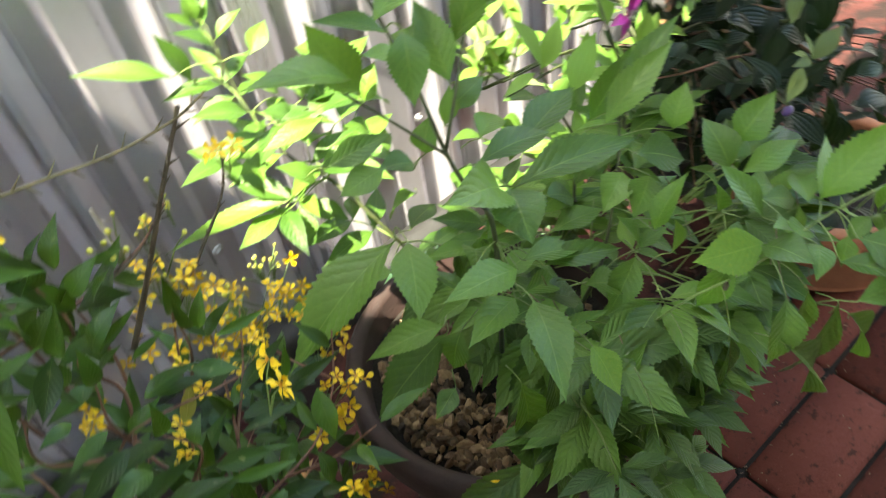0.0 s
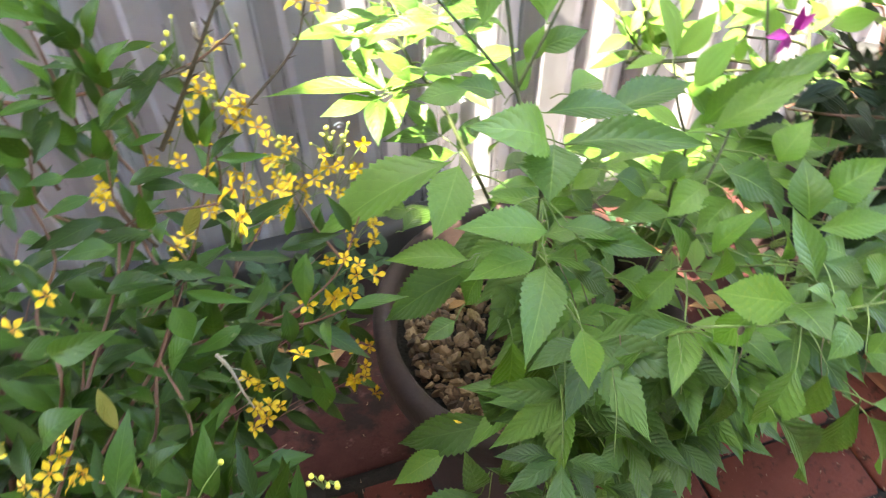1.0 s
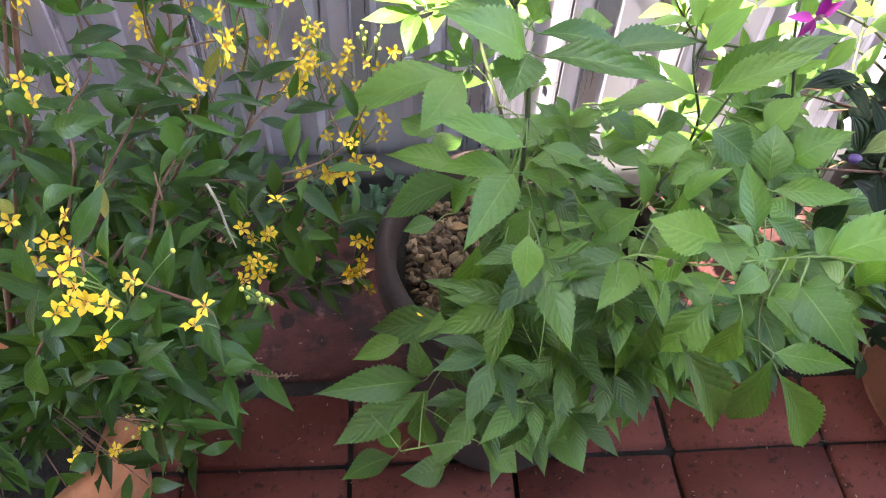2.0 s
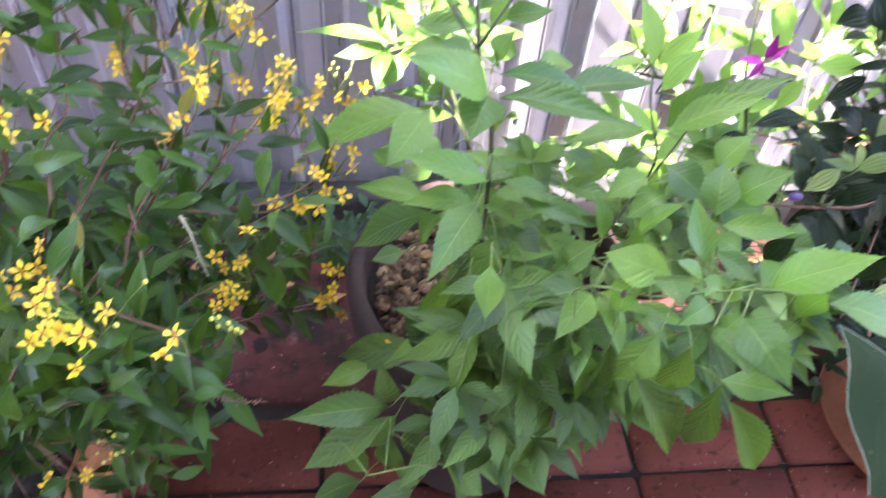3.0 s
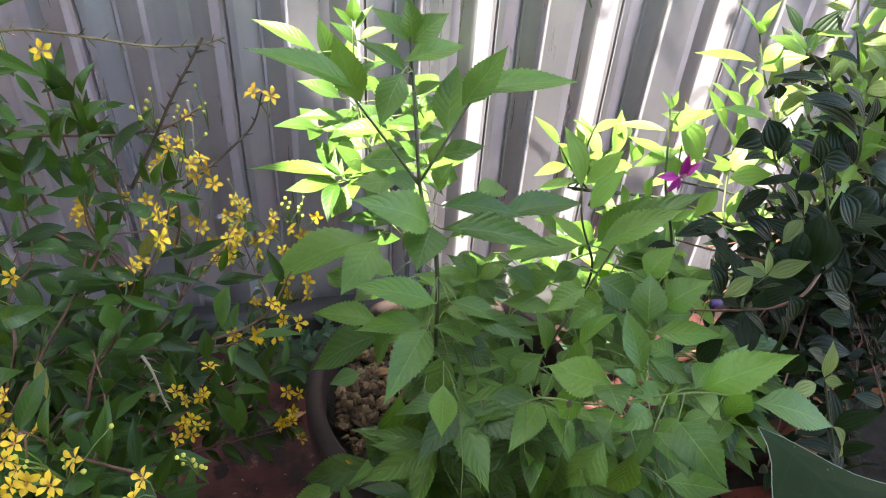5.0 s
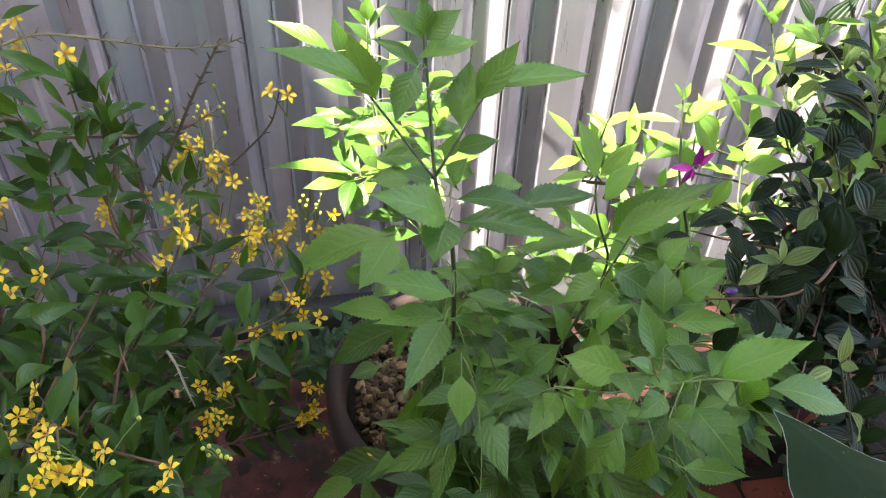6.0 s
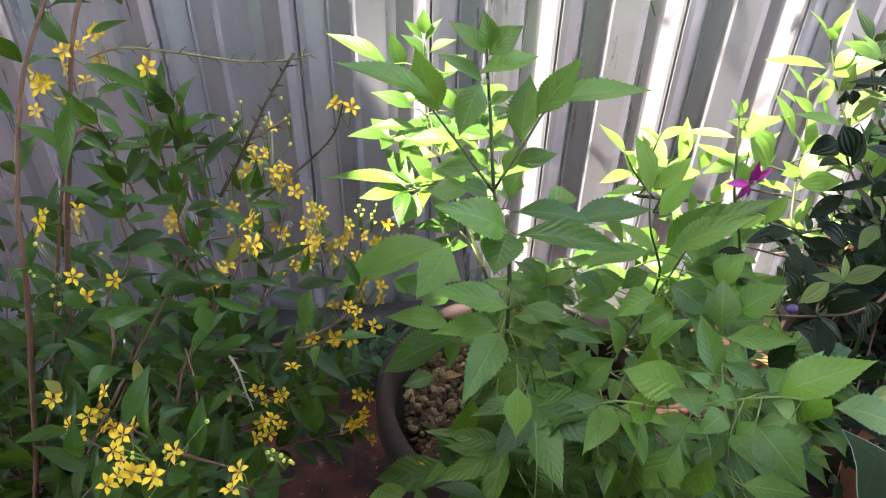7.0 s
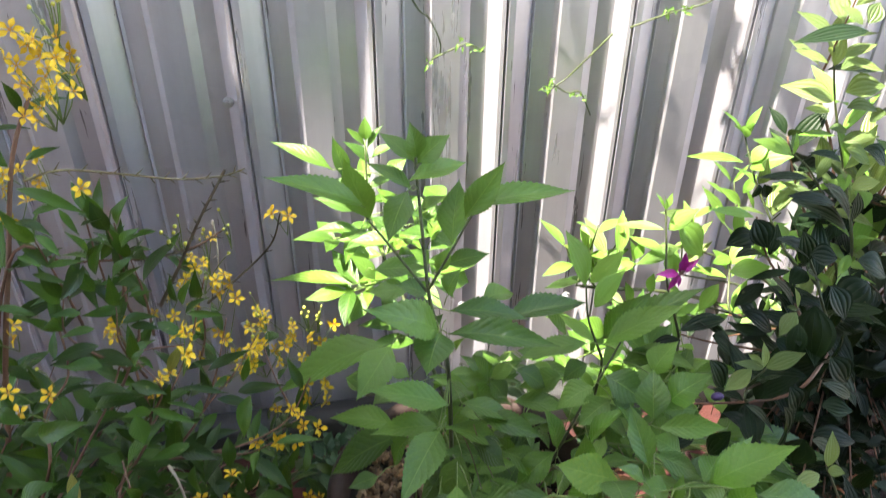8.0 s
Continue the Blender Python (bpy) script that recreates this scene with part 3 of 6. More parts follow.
MID_0 = [
    ((0.069, 0.782, 0.528), (0.039, 0.844, 0.541), 0.020),
    ((0.062, 0.782, 0.533), (-0.036, 0.834, 0.510), 0.022),
    ((0.070, 0.782, 0.521), (0.052, 0.767, 0.491), 0.027),
    ((0.065, 0.782, 0.525), (0.036, 0.803, 0.498), 0.011),
    ((0.084, 0.763, 0.550), (0.058, 0.773, 0.579), 0.018),
    ((0.081, 0.732, 0.586), (0.133, 0.715, 0.595), 0.022),
    ((0.115, 0.707, 0.576), (0.073, 0.709, 0.575), 0.024),
    ((0.127, 0.683, 0.586), (0.097, 0.687, 0.599), 0.020),
    ((0.124, 0.589, 0.620), (0.061, 0.565, 0.669), 0.031),
    ((0.124, 0.580, 0.627), (0.107, 0.545, 0.615), 0.033),
    ((0.130, 0.580, 0.625), (0.215, 0.552, 0.624), 0.025),
    ((0.138, 0.625, 0.612), (0.211, 0.625, 0.593), 0.024),
    ((0.189, 0.636, 0.585), (0.279, 0.662, 0.576), 0.027),
]
MID_1 = [
    ((0.176, 0.665, 0.588), (0.212, 0.682, 0.579), 0.023),
    ((0.090, 0.676, 0.537), (-0.025, 0.674, 0.487), 0.048),
    ((0.090, 0.657, 0.551), (0.053, 0.602, 0.539), 0.032),
    ((0.133, 0.588, 0.536), (0.061, 0.583, 0.569), 0.028),
    ((0.106, 0.601, 0.553), (0.106, 0.582, 0.537), 0.021),
    ((0.123, 0.582, 0.517), (0.062, 0.565, 0.535), 0.024),
    ((0.121, 0.562, 0.534), (0.078, 0.493, 0.528), 0.032),
    ((0.128, 0.581, 0.517), (0.190, 0.603, 0.457), 0.022),
    ((0.090, 0.631, 0.471), (0.026, 0.650, 0.472), 0.025),
    ((0.095, 0.635, 0.454), (0.022, 0.656, 0.383), 0.037),
    ((0.101, 0.623, 0.463), (0.085, 0.622, 0.424), 0.029),
    ((0.069, 0.600, 0.439), (0.039, 0.590, 0.439), 0.018),
    ((0.185, 0.656, 0.495), (0.168, 0.657, 0.529), 0.019),
]
MID_2 = [
    ((0.185, 0.656, 0.494), (0.201, 0.642, 0.476), 0.021),
    ((0.185, 0.656, 0.495), (0.156, 0.646, 0.506), 0.015),
    ((0.186, 0.655, 0.497), (0.213, 0.659, 0.510), 0.015),
    ((0.203, 0.626, 0.533), (0.232, 0.620, 0.511), 0.024),
    ((0.146, 0.596, 0.529), (0.195, 0.576, 0.517), 0.023),
    ((0.160, 0.588, 0.517), (0.214, 0.558, 0.513), 0.021),
    ((0.199, 0.616, 0.502), (0.251, 0.606, 0.495), 0.021),
    ((0.148, 0.624, 0.487), (0.190, 0.621, 0.488), 0.019),
    ((0.259, 0.651, 0.495), (0.213, 0.646, 0.490), 0.025),
    ((0.281, 0.643, 0.515), (0.256, 0.641, 0.497), 0.022),
]
MID = MID_0 + MID_1 + MID_2
SIDE_0 = [
    ((0.302, 0.665, 0.526), (0.335, 0.646, 0.596), 0.028),
    ((0.311, 0.647, 0.542), (0.386, 0.642, 0.598), 0.028),
    ((0.293, 0.642, 0.539), (0.362, 0.629, 0.590), 0.029),
    ((0.282, 0.654, 0.532), (0.207, 0.645, 0.527), 0.025),
    ((0.315, 0.632, 0.536), (0.371, 0.598, 0.534), 0.026),
    ((0.278, 0.598, 0.542), (0.312, 0.574, 0.525), 0.031),
    ((0.308, 0.628, 0.526), (0.342, 0.612, 0.542), 0.024),
    ((0.273, 0.605, 0.522), (0.234, 0.593, 0.510), 0.026),
    ((0.283, 0.586, 0.522), (0.251, 0.576, 0.503), 0.027),
    ((0.257, 0.559, 0.497), (0.285, 0.553, 0.545), 0.022),
    ((0.284, 0.524, 0.520), (0.261, 0.529, 0.576), 0.022),
    ((0.275, 0.485, 0.548), (0.268, 0.522, 0.583), 0.022),
    ((0.294, 0.517, 0.557), (0.347, 0.504, 0.562), 0.021),
]
SIDE_1 = [
    ((0.294, 0.526, 0.556), (0.303, 0.560, 0.582), 0.030),
    ((0.309, 0.533, 0.569), (0.335, 0.524, 0.605), 0.027),
    ((0.223, 0.549, 0.508), (0.211, 0.563, 0.547), 0.020),
    ((0.237, 0.530, 0.509), (0.239, 0.532, 0.543), 0.019),
    ((0.222, 0.550, 0.504), (0.188, 0.547, 0.465), 0.025),
    ((0.325, 0.597, 0.537), (0.347, 0.603, 0.570), 0.026),
    ((0.341, 0.541, 0.548), (0.308, 0.542, 0.549), 0.020),
]
SIDE = SIDE_0 + SIDE_1
FAN_0 = [
    ((0.242, 0.465, 0.563), (0.200, 0.491, 0.559), 0.029),
    ((0.233, 0.479, 0.547), (0.223, 0.495, 0.487), 0.024),
    ((0.236, 0.465, 0.565), (0.233, 0.429, 0.577), 0.027),
    ((0.258, 0.459, 0.568), (0.235, 0.461, 0.586), 0.012),
    ((0.279, 0.457, 0.553), (0.254, 0.459, 0.560), 0.019),
    ((0.293, 0.468, 0.529), (0.298, 0.473, 0.552), 0.011),
    ((0.313, 0.479, 0.515), (0.275, 0.475, 0.552), 0.013),
    ((0.317, 0.473, 0.538), (0.346, 0.502, 0.531), 0.022),
    ((0.316, 0.466, 0.546), (0.364, 0.493, 0.562), 0.019),
    ((0.319, 0.467, 0.544), (0.368, 0.449, 0.599), 0.030),
    ((0.325, 0.424, 0.584), (0.382, 0.406, 0.570), 0.029),
    ((0.329, 0.448, 0.532), (0.297, 0.446, 0.566), 0.022),
    ((0.314, 0.428, 0.562), (0.317, 0.419, 0.600), 0.018),
]
FAN_1 = [
    ((0.317, 0.428, 0.558), (0.298, 0.411, 0.556), 0.014),
    ((0.319, 0.428, 0.556), (0.318, 0.388, 0.578), 0.022),
    ((0.272, 0.422, 0.574), (0.288, 0.372, 0.568), 0.029),
    ((0.257, 0.423, 0.564), (0.262, 0.379, 0.573), 0.025),
    ((0.278, 0.430, 0.566), (0.264, 0.423, 0.552), 0.015),
    ((0.302, 0.428, 0.567), (0.280, 0.430, 0.558), 0.014),
    ((0.261, 0.441, 0.564), (0.233, 0.425, 0.563), 0.018),
    ((0.281, 0.492, 0.557), (0.321, 0.484, 0.531), 0.019),
    ((0.308, 0.498, 0.546), (0.286, 0.509, 0.557), 0.021),
]
FAN = FAN_0 + FAN_1
LOW_0 = [
    ((0.090, 0.531, 0.389), (0.007, 0.571, 0.321), 0.034),
    ((0.092, 0.525, 0.397), (0.128, 0.515, 0.364), 0.023),
    ((0.092, 0.530, 0.394), (0.067, 0.545, 0.421), 0.028),
    ((0.133, 0.516, 0.382), (0.166, 0.496, 0.504), 0.036),
    ((0.131, 0.522, 0.380), (0.109, 0.532, 0.437), 0.025),
    ((0.133, 0.511, 0.385), (0.149, 0.495, 0.360), 0.022),
    ((0.054, 0.491, 0.359), (-0.037, 0.476, 0.370), 0.032),
    ((0.054, 0.497, 0.355), (0.045, 0.509, 0.406), 0.022),
    ((0.079, 0.498, 0.345), (0.082, 0.507, 0.415), 0.026),
    ((0.059, 0.487, 0.351), (0.027, 0.470, 0.324), 0.024),
    ((0.075, 0.487, 0.351), (0.082, 0.470, 0.286), 0.025),
    ((0.053, 0.475, 0.368), (-0.025, 0.460, 0.308), 0.030),
    ((0.009, 0.468, 0.345), (0.033, 0.465, 0.287), 0.020),
]
LOW_1 = [
    ((0.053, 0.473, 0.346), (0.059, 0.465, 0.289), 0.025),
    ((0.107, 0.485, 0.324), (0.092, 0.475, 0.279), 0.019),
    ((0.140, 0.477, 0.349), (0.161, 0.490, 0.394), 0.021),
    ((0.144, 0.478, 0.346), (0.216, 0.455, 0.334), 0.031),
    ((0.143, 0.479, 0.340), (0.167, 0.450, 0.294), 0.025),
    ((0.122, 0.490, 0.330), (0.109, 0.503, 0.376), 0.025),
    ((0.123, 0.470, 0.313), (0.144, 0.475, 0.331), 0.022),
    ((0.134, 0.465, 0.309), (0.108, 0.455, 0.305), 0.019),
    ((0.103, 0.455, 0.310), (0.137, 0.440, 0.279), 0.029),
    ((0.027, 0.460, 0.280), (-0.021, 0.445, 0.269), 0.028),
    ((0.080, 0.460, 0.270), (0.058, 0.465, 0.287), 0.020),
    ((0.074, 0.455, 0.265), (0.032, 0.440, 0.284), 0.027),
    ((0.041, 0.537, 0.351), (-0.008, 0.530, 0.333), 0.024),
]
LOW_2 = [
    ((0.189, 0.474, 0.480), (0.235, 0.493, 0.316), 0.030),
    ((0.214, 0.461, 0.493), (0.212, 0.468, 0.406), 0.024),
    ((0.233, 0.439, 0.536), (0.210, 0.430, 0.491), 0.030),
    ((0.216, 0.425, 0.514), (0.276, 0.420, 0.389), 0.035),
    ((0.258, 0.435, 0.524), (0.254, 0.439, 0.454), 0.025),
    ((0.285, 0.421, 0.496), (0.316, 0.453, 0.339), 0.027),
    ((0.289, 0.414, 0.487), (0.360, 0.416, 0.358), 0.029),
    ((0.270, 0.408, 0.523), (0.307, 0.386, 0.538), 0.020),
    ((0.236, 0.495, 0.356), (0.249, 0.490, 0.249), 0.019),
    ((0.176, 0.524, 0.365), (0.200, 0.520, 0.282), 0.044),
    ((0.153, 0.522, 0.379), (0.144, 0.520, 0.325), 0.032),
    ((0.128, 0.516, 0.519), (0.123, 0.484, 0.493), 0.023),
    ((0.099, 0.557, 0.459), (0.095, 0.552, 0.381), 0.031),
]
LOW_3 = [
    ((0.118, 0.544, 0.474), (0.108, 0.537, 0.408), 0.027),
    ((0.165, 0.550, 0.477), (0.182, 0.531, 0.433), 0.028),
    ((0.189, 0.530, 0.479), (0.203, 0.523, 0.418), 0.028),
    ((0.221, 0.498, 0.490), (0.245, 0.487, 0.452), 0.027),
    ((0.211, 0.521, 0.476), (0.207, 0.510, 0.436), 0.028),
    ((0.154, 0.586, 0.487), (0.183, 0.570, 0.468), 0.029),
    ((0.178, 0.564, 0.497), (0.213, 0.550, 0.469), 0.028),
    ((0.144, 0.579, 0.481), (0.126, 0.559, 0.446), 0.026),
    ((0.246, 0.486, 0.550), (0.227, 0.481, 0.526), 0.022),
]
LOW = LOW_0 + LOW_1 + LOW_2 + LOW_3
BACK_1 = [
    ((0.159, 0.812, 0.516), (0.195, 0.815, 0.497), 0.029),
    ((0.127, 0.831, 0.552), (0.181, 0.850, 0.562), 0.030),
    ((0.139, 0.831, 0.582), (0.130, 0.869, 0.589), 0.025),
    ((0.168, 0.831, 0.597), (0.150, 0.869, 0.598), 0.027),
    ((0.150, 0.822, 0.542), (0.187, 0.850, 0.539), 0.026),
    ((0.113, 0.822, 0.538), (0.147, 0.841, 0.514), 0.026),
    ((0.360, 0.855, 0.457), (0.329, 0.836, 0.547), 0.039),
    ((0.362, 0.852, 0.466), (0.398, 0.838, 0.511), 0.029),
    ((0.366, 0.856, 0.453), (0.317, 0.889, 0.420), 0.022),
]
BACK_2 = [
    ((0.358, 0.865, 0.356), (0.312, 0.878, 0.382), 0.034),
    ((0.380, 0.834, 0.388), (0.354, 0.826, 0.351), 0.029),
    ((0.345, 0.832, 0.326), (0.306, 0.852, 0.310), 0.026),
    ((0.198, 0.825, 0.359), (0.256, 0.849, 0.340), 0.029),
    ((0.207, 0.811, 0.417), (0.187, 0.844, 0.368), 0.027),
    ((0.270, 0.823, 0.362), (0.316, 0.854, 0.359), 0.030),
    ((0.434, 0.856, 0.383), (0.394, 0.875, 0.391), 0.027),
    ((0.410, 0.832, 0.308), (0.444, 0.842, 0.316), 0.024),
    ((0.083, 0.808, 0.351), (0.044, 0.851, 0.334), 0.031),
    ((0.074, 0.790, 0.341), (0.117, 0.832, 0.324), 0.028),
]
BACK = BACK_1 + BACK_2

TEC = blades("leaf", M_TEC, 0.35, 0.13, 10, rows=38, blunt=1.25, point=1.35, widest=0.42, fold=(0.2, 0.6))
OLD_SHADED = blades("leaf", M_OLD_SHADED, 0.35, 0.12, 8, rows=34, blunt=1.2, point=1.3, widest=0.43, fold=(0.25, 0.7))
tec = thing("potted_shrub", (0.165, 0.645, 0.30), "tall green shrub with serrated compound leaves, growing in the gravel pot", "shrub")
JOINTS = []
for pts, r0, r1, mat in (
    ([(0.150, 0.640, 0.295), (0.137, 0.613, 0.545), (0.129, 0.623, 0.589), (0.122, 0.636, 0.625), (0.119, 0.656, 0.681), (0.118, 0.681, 0.718), (0.118, 0.697, 0.739)], 0.0023, 0.0010, M_STEM),
    ([(0.190, 0.690, 0.295), (0.120, 0.778, 0.494), (0.103, 0.831, 0.517), (0.089, 0.850, 0.558), (0.086, 0.869, 0.602), (0.086, 0.879, 0.649)], 0.0022, 0.0009, M_STEM),
    ([(0.215, 0.640, 0.295), (0.235, 0.600, 0.420), (0.262, 0.605, 0.490), (0.289, 0.622, 0.525), (0.310, 0.641, 0.542)], 0.0020, 0.0009, M_STEM),
    ([(0.215, 0.590, 0.295), (0.192, 0.498, 0.509), (0.236, 0.472, 0.533), (0.278, 0.450, 0.566), (0.299, 0.435, 0.584), (0.328, 0.429, 0.578)], 0.0011, 0.0006, M_PETIOLE),
    ([(0.170, 0.585, 0.295), (0.085, 0.499, 0.416), (0.102, 0.463, 0.396), (0.123, 0.448, 0.399), (0.136, 0.442, 0.404)], 0.0011, 0.0006, M_PETIOLE),
    ([(0.170, 0.575, 0.295), (0.099, 0.472, 0.311), (0.090, 0.440, 0.343), (0.073, 0.427, 0.375), (0.033, 0.429, 0.357)], 0.0011, 0.0006, M_PETIOLE),
    ([(0.121, 0.636, 0.626), (0.092, 0.650, 0.666), (0.072, 0.659, 0.693), (0.057, 0.659, 0.718)], 0.0013, 0.0007, M_STEM),
    ([(0.122, 0.636, 0.629), (0.145, 0.644, 0.666), (0.161, 0.651, 0.691), (0.176, 0.653, 0.702)], 0.0013, 0.0007, M_STEM),
):
    tube("stem", pts, r0, r1, mat, tec)
    JOINTS += smooth_line(pts, 3)
rng = random.Random(11)
for group, lift in ((CROWN, -0.45), (GLOW, -0.3), (MID, -0.4), (SIDE, -0.35), (FAN, -0.3), (LOW, -0.4), (BACK, -0.25)):
    for base, tip, width in group:
        b, e = Vector(base), Vector(tip)
        up = (rng.uniform(-0.35, 0.35), lift + rng.uniform(-0.25, 0.25), 1)
        place_blade("leaf", rng.choice(OLD_SHADED if group is LOW and rng.random() < 0.6 else TEC), b, e, width, tec, up, rng.uniform(-0.25, 0.25), 0.35)
        # stalk to the nearest stem, or a short one that dips into the crown
        root = min(JOINTS, key=lambda p: (p - b).length)
        if (root - b).length > 0.050:
            root = b + (b - e).normalized() * 0.012 + Vector((0.004, 0.020, -0.016))
        bm = bmesh.new()
        tube_into(bm, smooth_line([root, (root + b) / 2 + Vector((0, 0, 0.1 * (root - b).length)), b, b + (e - b) * 0.12], 3), 0.0006, 0.0004, 5)
        part("leaf_stalk", bm, M_PETIOLE, tec)

# compound leaves further inside the crown
def compound(parent, meshes, base, direction, length, size, rng, pairs=2, name="leaf", mat=None):
    base, d = Vector(base), Vector(direction).normalized()
    end = base + d * length + Vector((0, 0, -0.15 * length))
    bm = bmesh.new()
    tube_into(bm, smooth_line([base, base + d * length * 0.5 + Vector((0, 0, 0.05 * length)), end], 3), 0.0011, 0.0006, 5)
    part("leaf_stalk", bm, mat or M_PETIOLE, parent)
    side = d.cross(Vector((0, 0, 1))).normalized()
    place_blade(name, rng.choice(meshes), end, end + d * size + Vector((0, 0, -0.25 * size)), 0, parent, (rng.uniform(-0.3, 0.3), -0.3, 1))
    for k in range(pairs):
        p = base.lerp(end, 0.95 - 0.42 * k)
        for s in (-1, 1):
            w = (side * s + d * rng.uniform(0.3, 0.7) + Vector((0, 0, rng.uniform(-0.5, 0.05)))).normalized()
            place_blade(name, rng.choice(meshes), p, p + w * size * rng.uniform(0.7, 1.0), 0, parent, (rng.uniform(-0.3, 0.3), -0.3, 1))


rng = random.Random(5)
BACK_LINE = smooth_line([(0.190, 0.690, 0.295), (0.120, 0.778, 0.494), (0.103, 0.831, 0.517), (0.089, 0.850, 0.558), (0.086, 0.869, 0.602), (0.086, 0.879, 0.649)], 6)
MAIN_LINE = smooth_line([(0.150, 0.640, 0.295), (0.137, 0.613, 0.545), (0.129, 0.623, 0.589), (0.122, 0.636, 0.625), (0.119, 0.656, 0.681), (0.118, 0.681, 0.718), (0.118, 0.697, 0.739)], 6)
SIDE_LINE = smooth_line([(0.215, 0.640, 0.295), (0.235, 0.600, 0.420), (0.262, 0.605, 0.490), (0.289, 0.622, 0.525), (0.310, 0.641, 0.542)], 6)
for line, lo, hi, step, size in ((BACK_LINE, 0.42, 0.60, 4, 0.056), (MAIN_LINE, 0.34, 0.44, 3, 0.060), (SIDE_LINE, 0.36, 0.46, 3, 0.055)):
    turn = 0.4
    for p in line[::step]:
        if lo < p.z < hi:
            turn += 1.5 + rng.uniform(-0.3, 0.3)
            for s in (0, math.pi):
                d = Vector((math.cos(turn + s), math.sin(turn + s) * 0.8, rng.uniform(0.1, 0.6)))
                compound(tec, TEC, p, d, rng.uniform(0.035, 0.06), size * rng.uniform(0.8, 1.1), rng)


def palmate(parent, meshes, p, d, size, rng, count=5):
    """A leaf of three or five drooping leaflets that spread from the end of one stalk."""
    p, d = Vector(p), Vector(d).normalized()
    side = d.cross(Vector((0, 0, 1))).normalized()
    foot = p - d * size * rng.uniform(0.5, 0.9) + Vector((0, 0.01, -0.012))
    bm = bmesh.new()
    tube_into(bm, smooth_line([foot, foot.lerp(p, 0.5) + Vector((0, 0, 0.008)), p], 3), 0.0010, 0.0006, 5)
    part("leaf_stalk", bm, M_PETIOLE, parent)
    for k in range(count):
        a = (k - (count - 1) / 2) * rng.uniform(0.65, 0.85)
        w = d * math.cos(a) + side * math.sin(a) + Vector((0, 0, rng.uniform(-0.32, 0.26)))
        length = size * (1.0 - 0.16 * abs(a)) * rng.uniform(0.85, 1.1)
        place_blade("leaf", rng.choice(meshes), p + w * 0.004, p + w.normalized() * length, 0, parent,
                    (rng.uniform(-0.3, 0.3), rng.uniform(-0.45, 0.05), 1), rng.uniform(-0.35, 0.35))


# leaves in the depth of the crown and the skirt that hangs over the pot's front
# points from the gravel up to the camera
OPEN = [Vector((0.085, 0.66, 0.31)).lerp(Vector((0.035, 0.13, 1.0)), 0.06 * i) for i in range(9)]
for k in range(64):
    a, h = rng.uniform(-2.75, 0.15), rng.uniform(-0.75, 0.75)
    out = Vector((math.cos(a) * math.cos(h), math.sin(a) * math.cos(h), math.sin(h)))
    p = Vector((0.240 + 0.180 * out.x, 0.580 + 0.080 * out.y, 0.43 + 0.085 * out.z))
    d = Vector((out.x + rng.uniform(-0.6, 0.6), out.y + rng.uniform(-0.2, 0.3), rng.uniform(-0.10, 0.35)))
    size = rng.uniform(0.055, 0.088)
    # no leaf on the camera's line to the gravel
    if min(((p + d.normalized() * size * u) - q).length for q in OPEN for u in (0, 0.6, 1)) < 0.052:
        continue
    palmate(tec, OLD_SHADED if k % 2 else TEC, p, d, size, rng, rng.choice((3, 5, 5)))

# leaves that hide the front of the pot
for p, d in (((0.136, 0.455, 0.397), (-0.6, -0.5, -0.2)), ((0.105, 0.470, 0.430), (-0.3, -0.6, -0.3)), ((0.150, 0.465, 0.330), (0.5, -0.6, -0.1)), ((0.178, 0.460, 0.350), (0.6, -0.5, -0.2)),
             ((0.100, 0.470, 0.365), (-0.5, -0.6, -0.1)), ((0.200, 0.470, 0.405), (0.3, -0.7, -0.3)), ((0.160, 0.480, 0.420), (-0.1, -0.8, -0.3)), ((0.235, 0.490, 0.380), (0.6, -0.6, -0.2)),
             ((0.130, 0.500, 0.280), (-0.2, -0.8, 0.0)), ((0.210, 0.505, 0.290), (0.4, -0.8, 0.0))):
    palmate(tec, OLD_SHADED, p, d, rng.uniform(0.056, 0.068), rng)

# single leaves that reach over the gravel from the stems
for k in range(11):
    y = 0.555 + 0.018 * k
    place_blade("leaf", rng.choice(OLD_SHADED), (0.172 + rng.uniform(-0.01, 0.02), y, 0.385 + rng.uniform(-0.02, 0.02)),
                (0.104 + rng.uniform(-0.004, 0.010), y - 0.01 + rng.uniform(-0.02, 0.02), 0.345 + rng.uniform(-0.012, 0.02)), 0, tec, (-0.2, -0.4, 1), rng.uniform(-0.3, 0.3))

# low leaves over the gravel on the far side from the opening
for k in range(20):
    p = Vector((rng.uniform(0.155, 0.27), rng.uniform(0.54, 0.74), rng.uniform(0.335, 0.40)))
    d = Vector((rng.uniform(-0.9, 0.5), rng.uniform(-0.7, 0.5), rng.uniform(-0.1, 0.3)))
    palmate(tec, OLD_SHADED, p, d, rng.uniform(0.046, 0.062), rng, rng.choice((3, 5)))

# leaves on the fence side of the crown
for k in range(20):
    p = Vector((rng.uniform(0.17, 0.43), rng.uniform(0.66, 0.76), rng.uniform(0.37, 0.47)))
    d = Vector((rng.uniform(-0.9, 0.9), rng.uniform(-0.7, 0.3), rng.uniform(0.0, 0.5)))
    palmate(tec, TEC, p, d, rng.uniform(0.052, 0.072), rng, rng.choice((3, 5)))

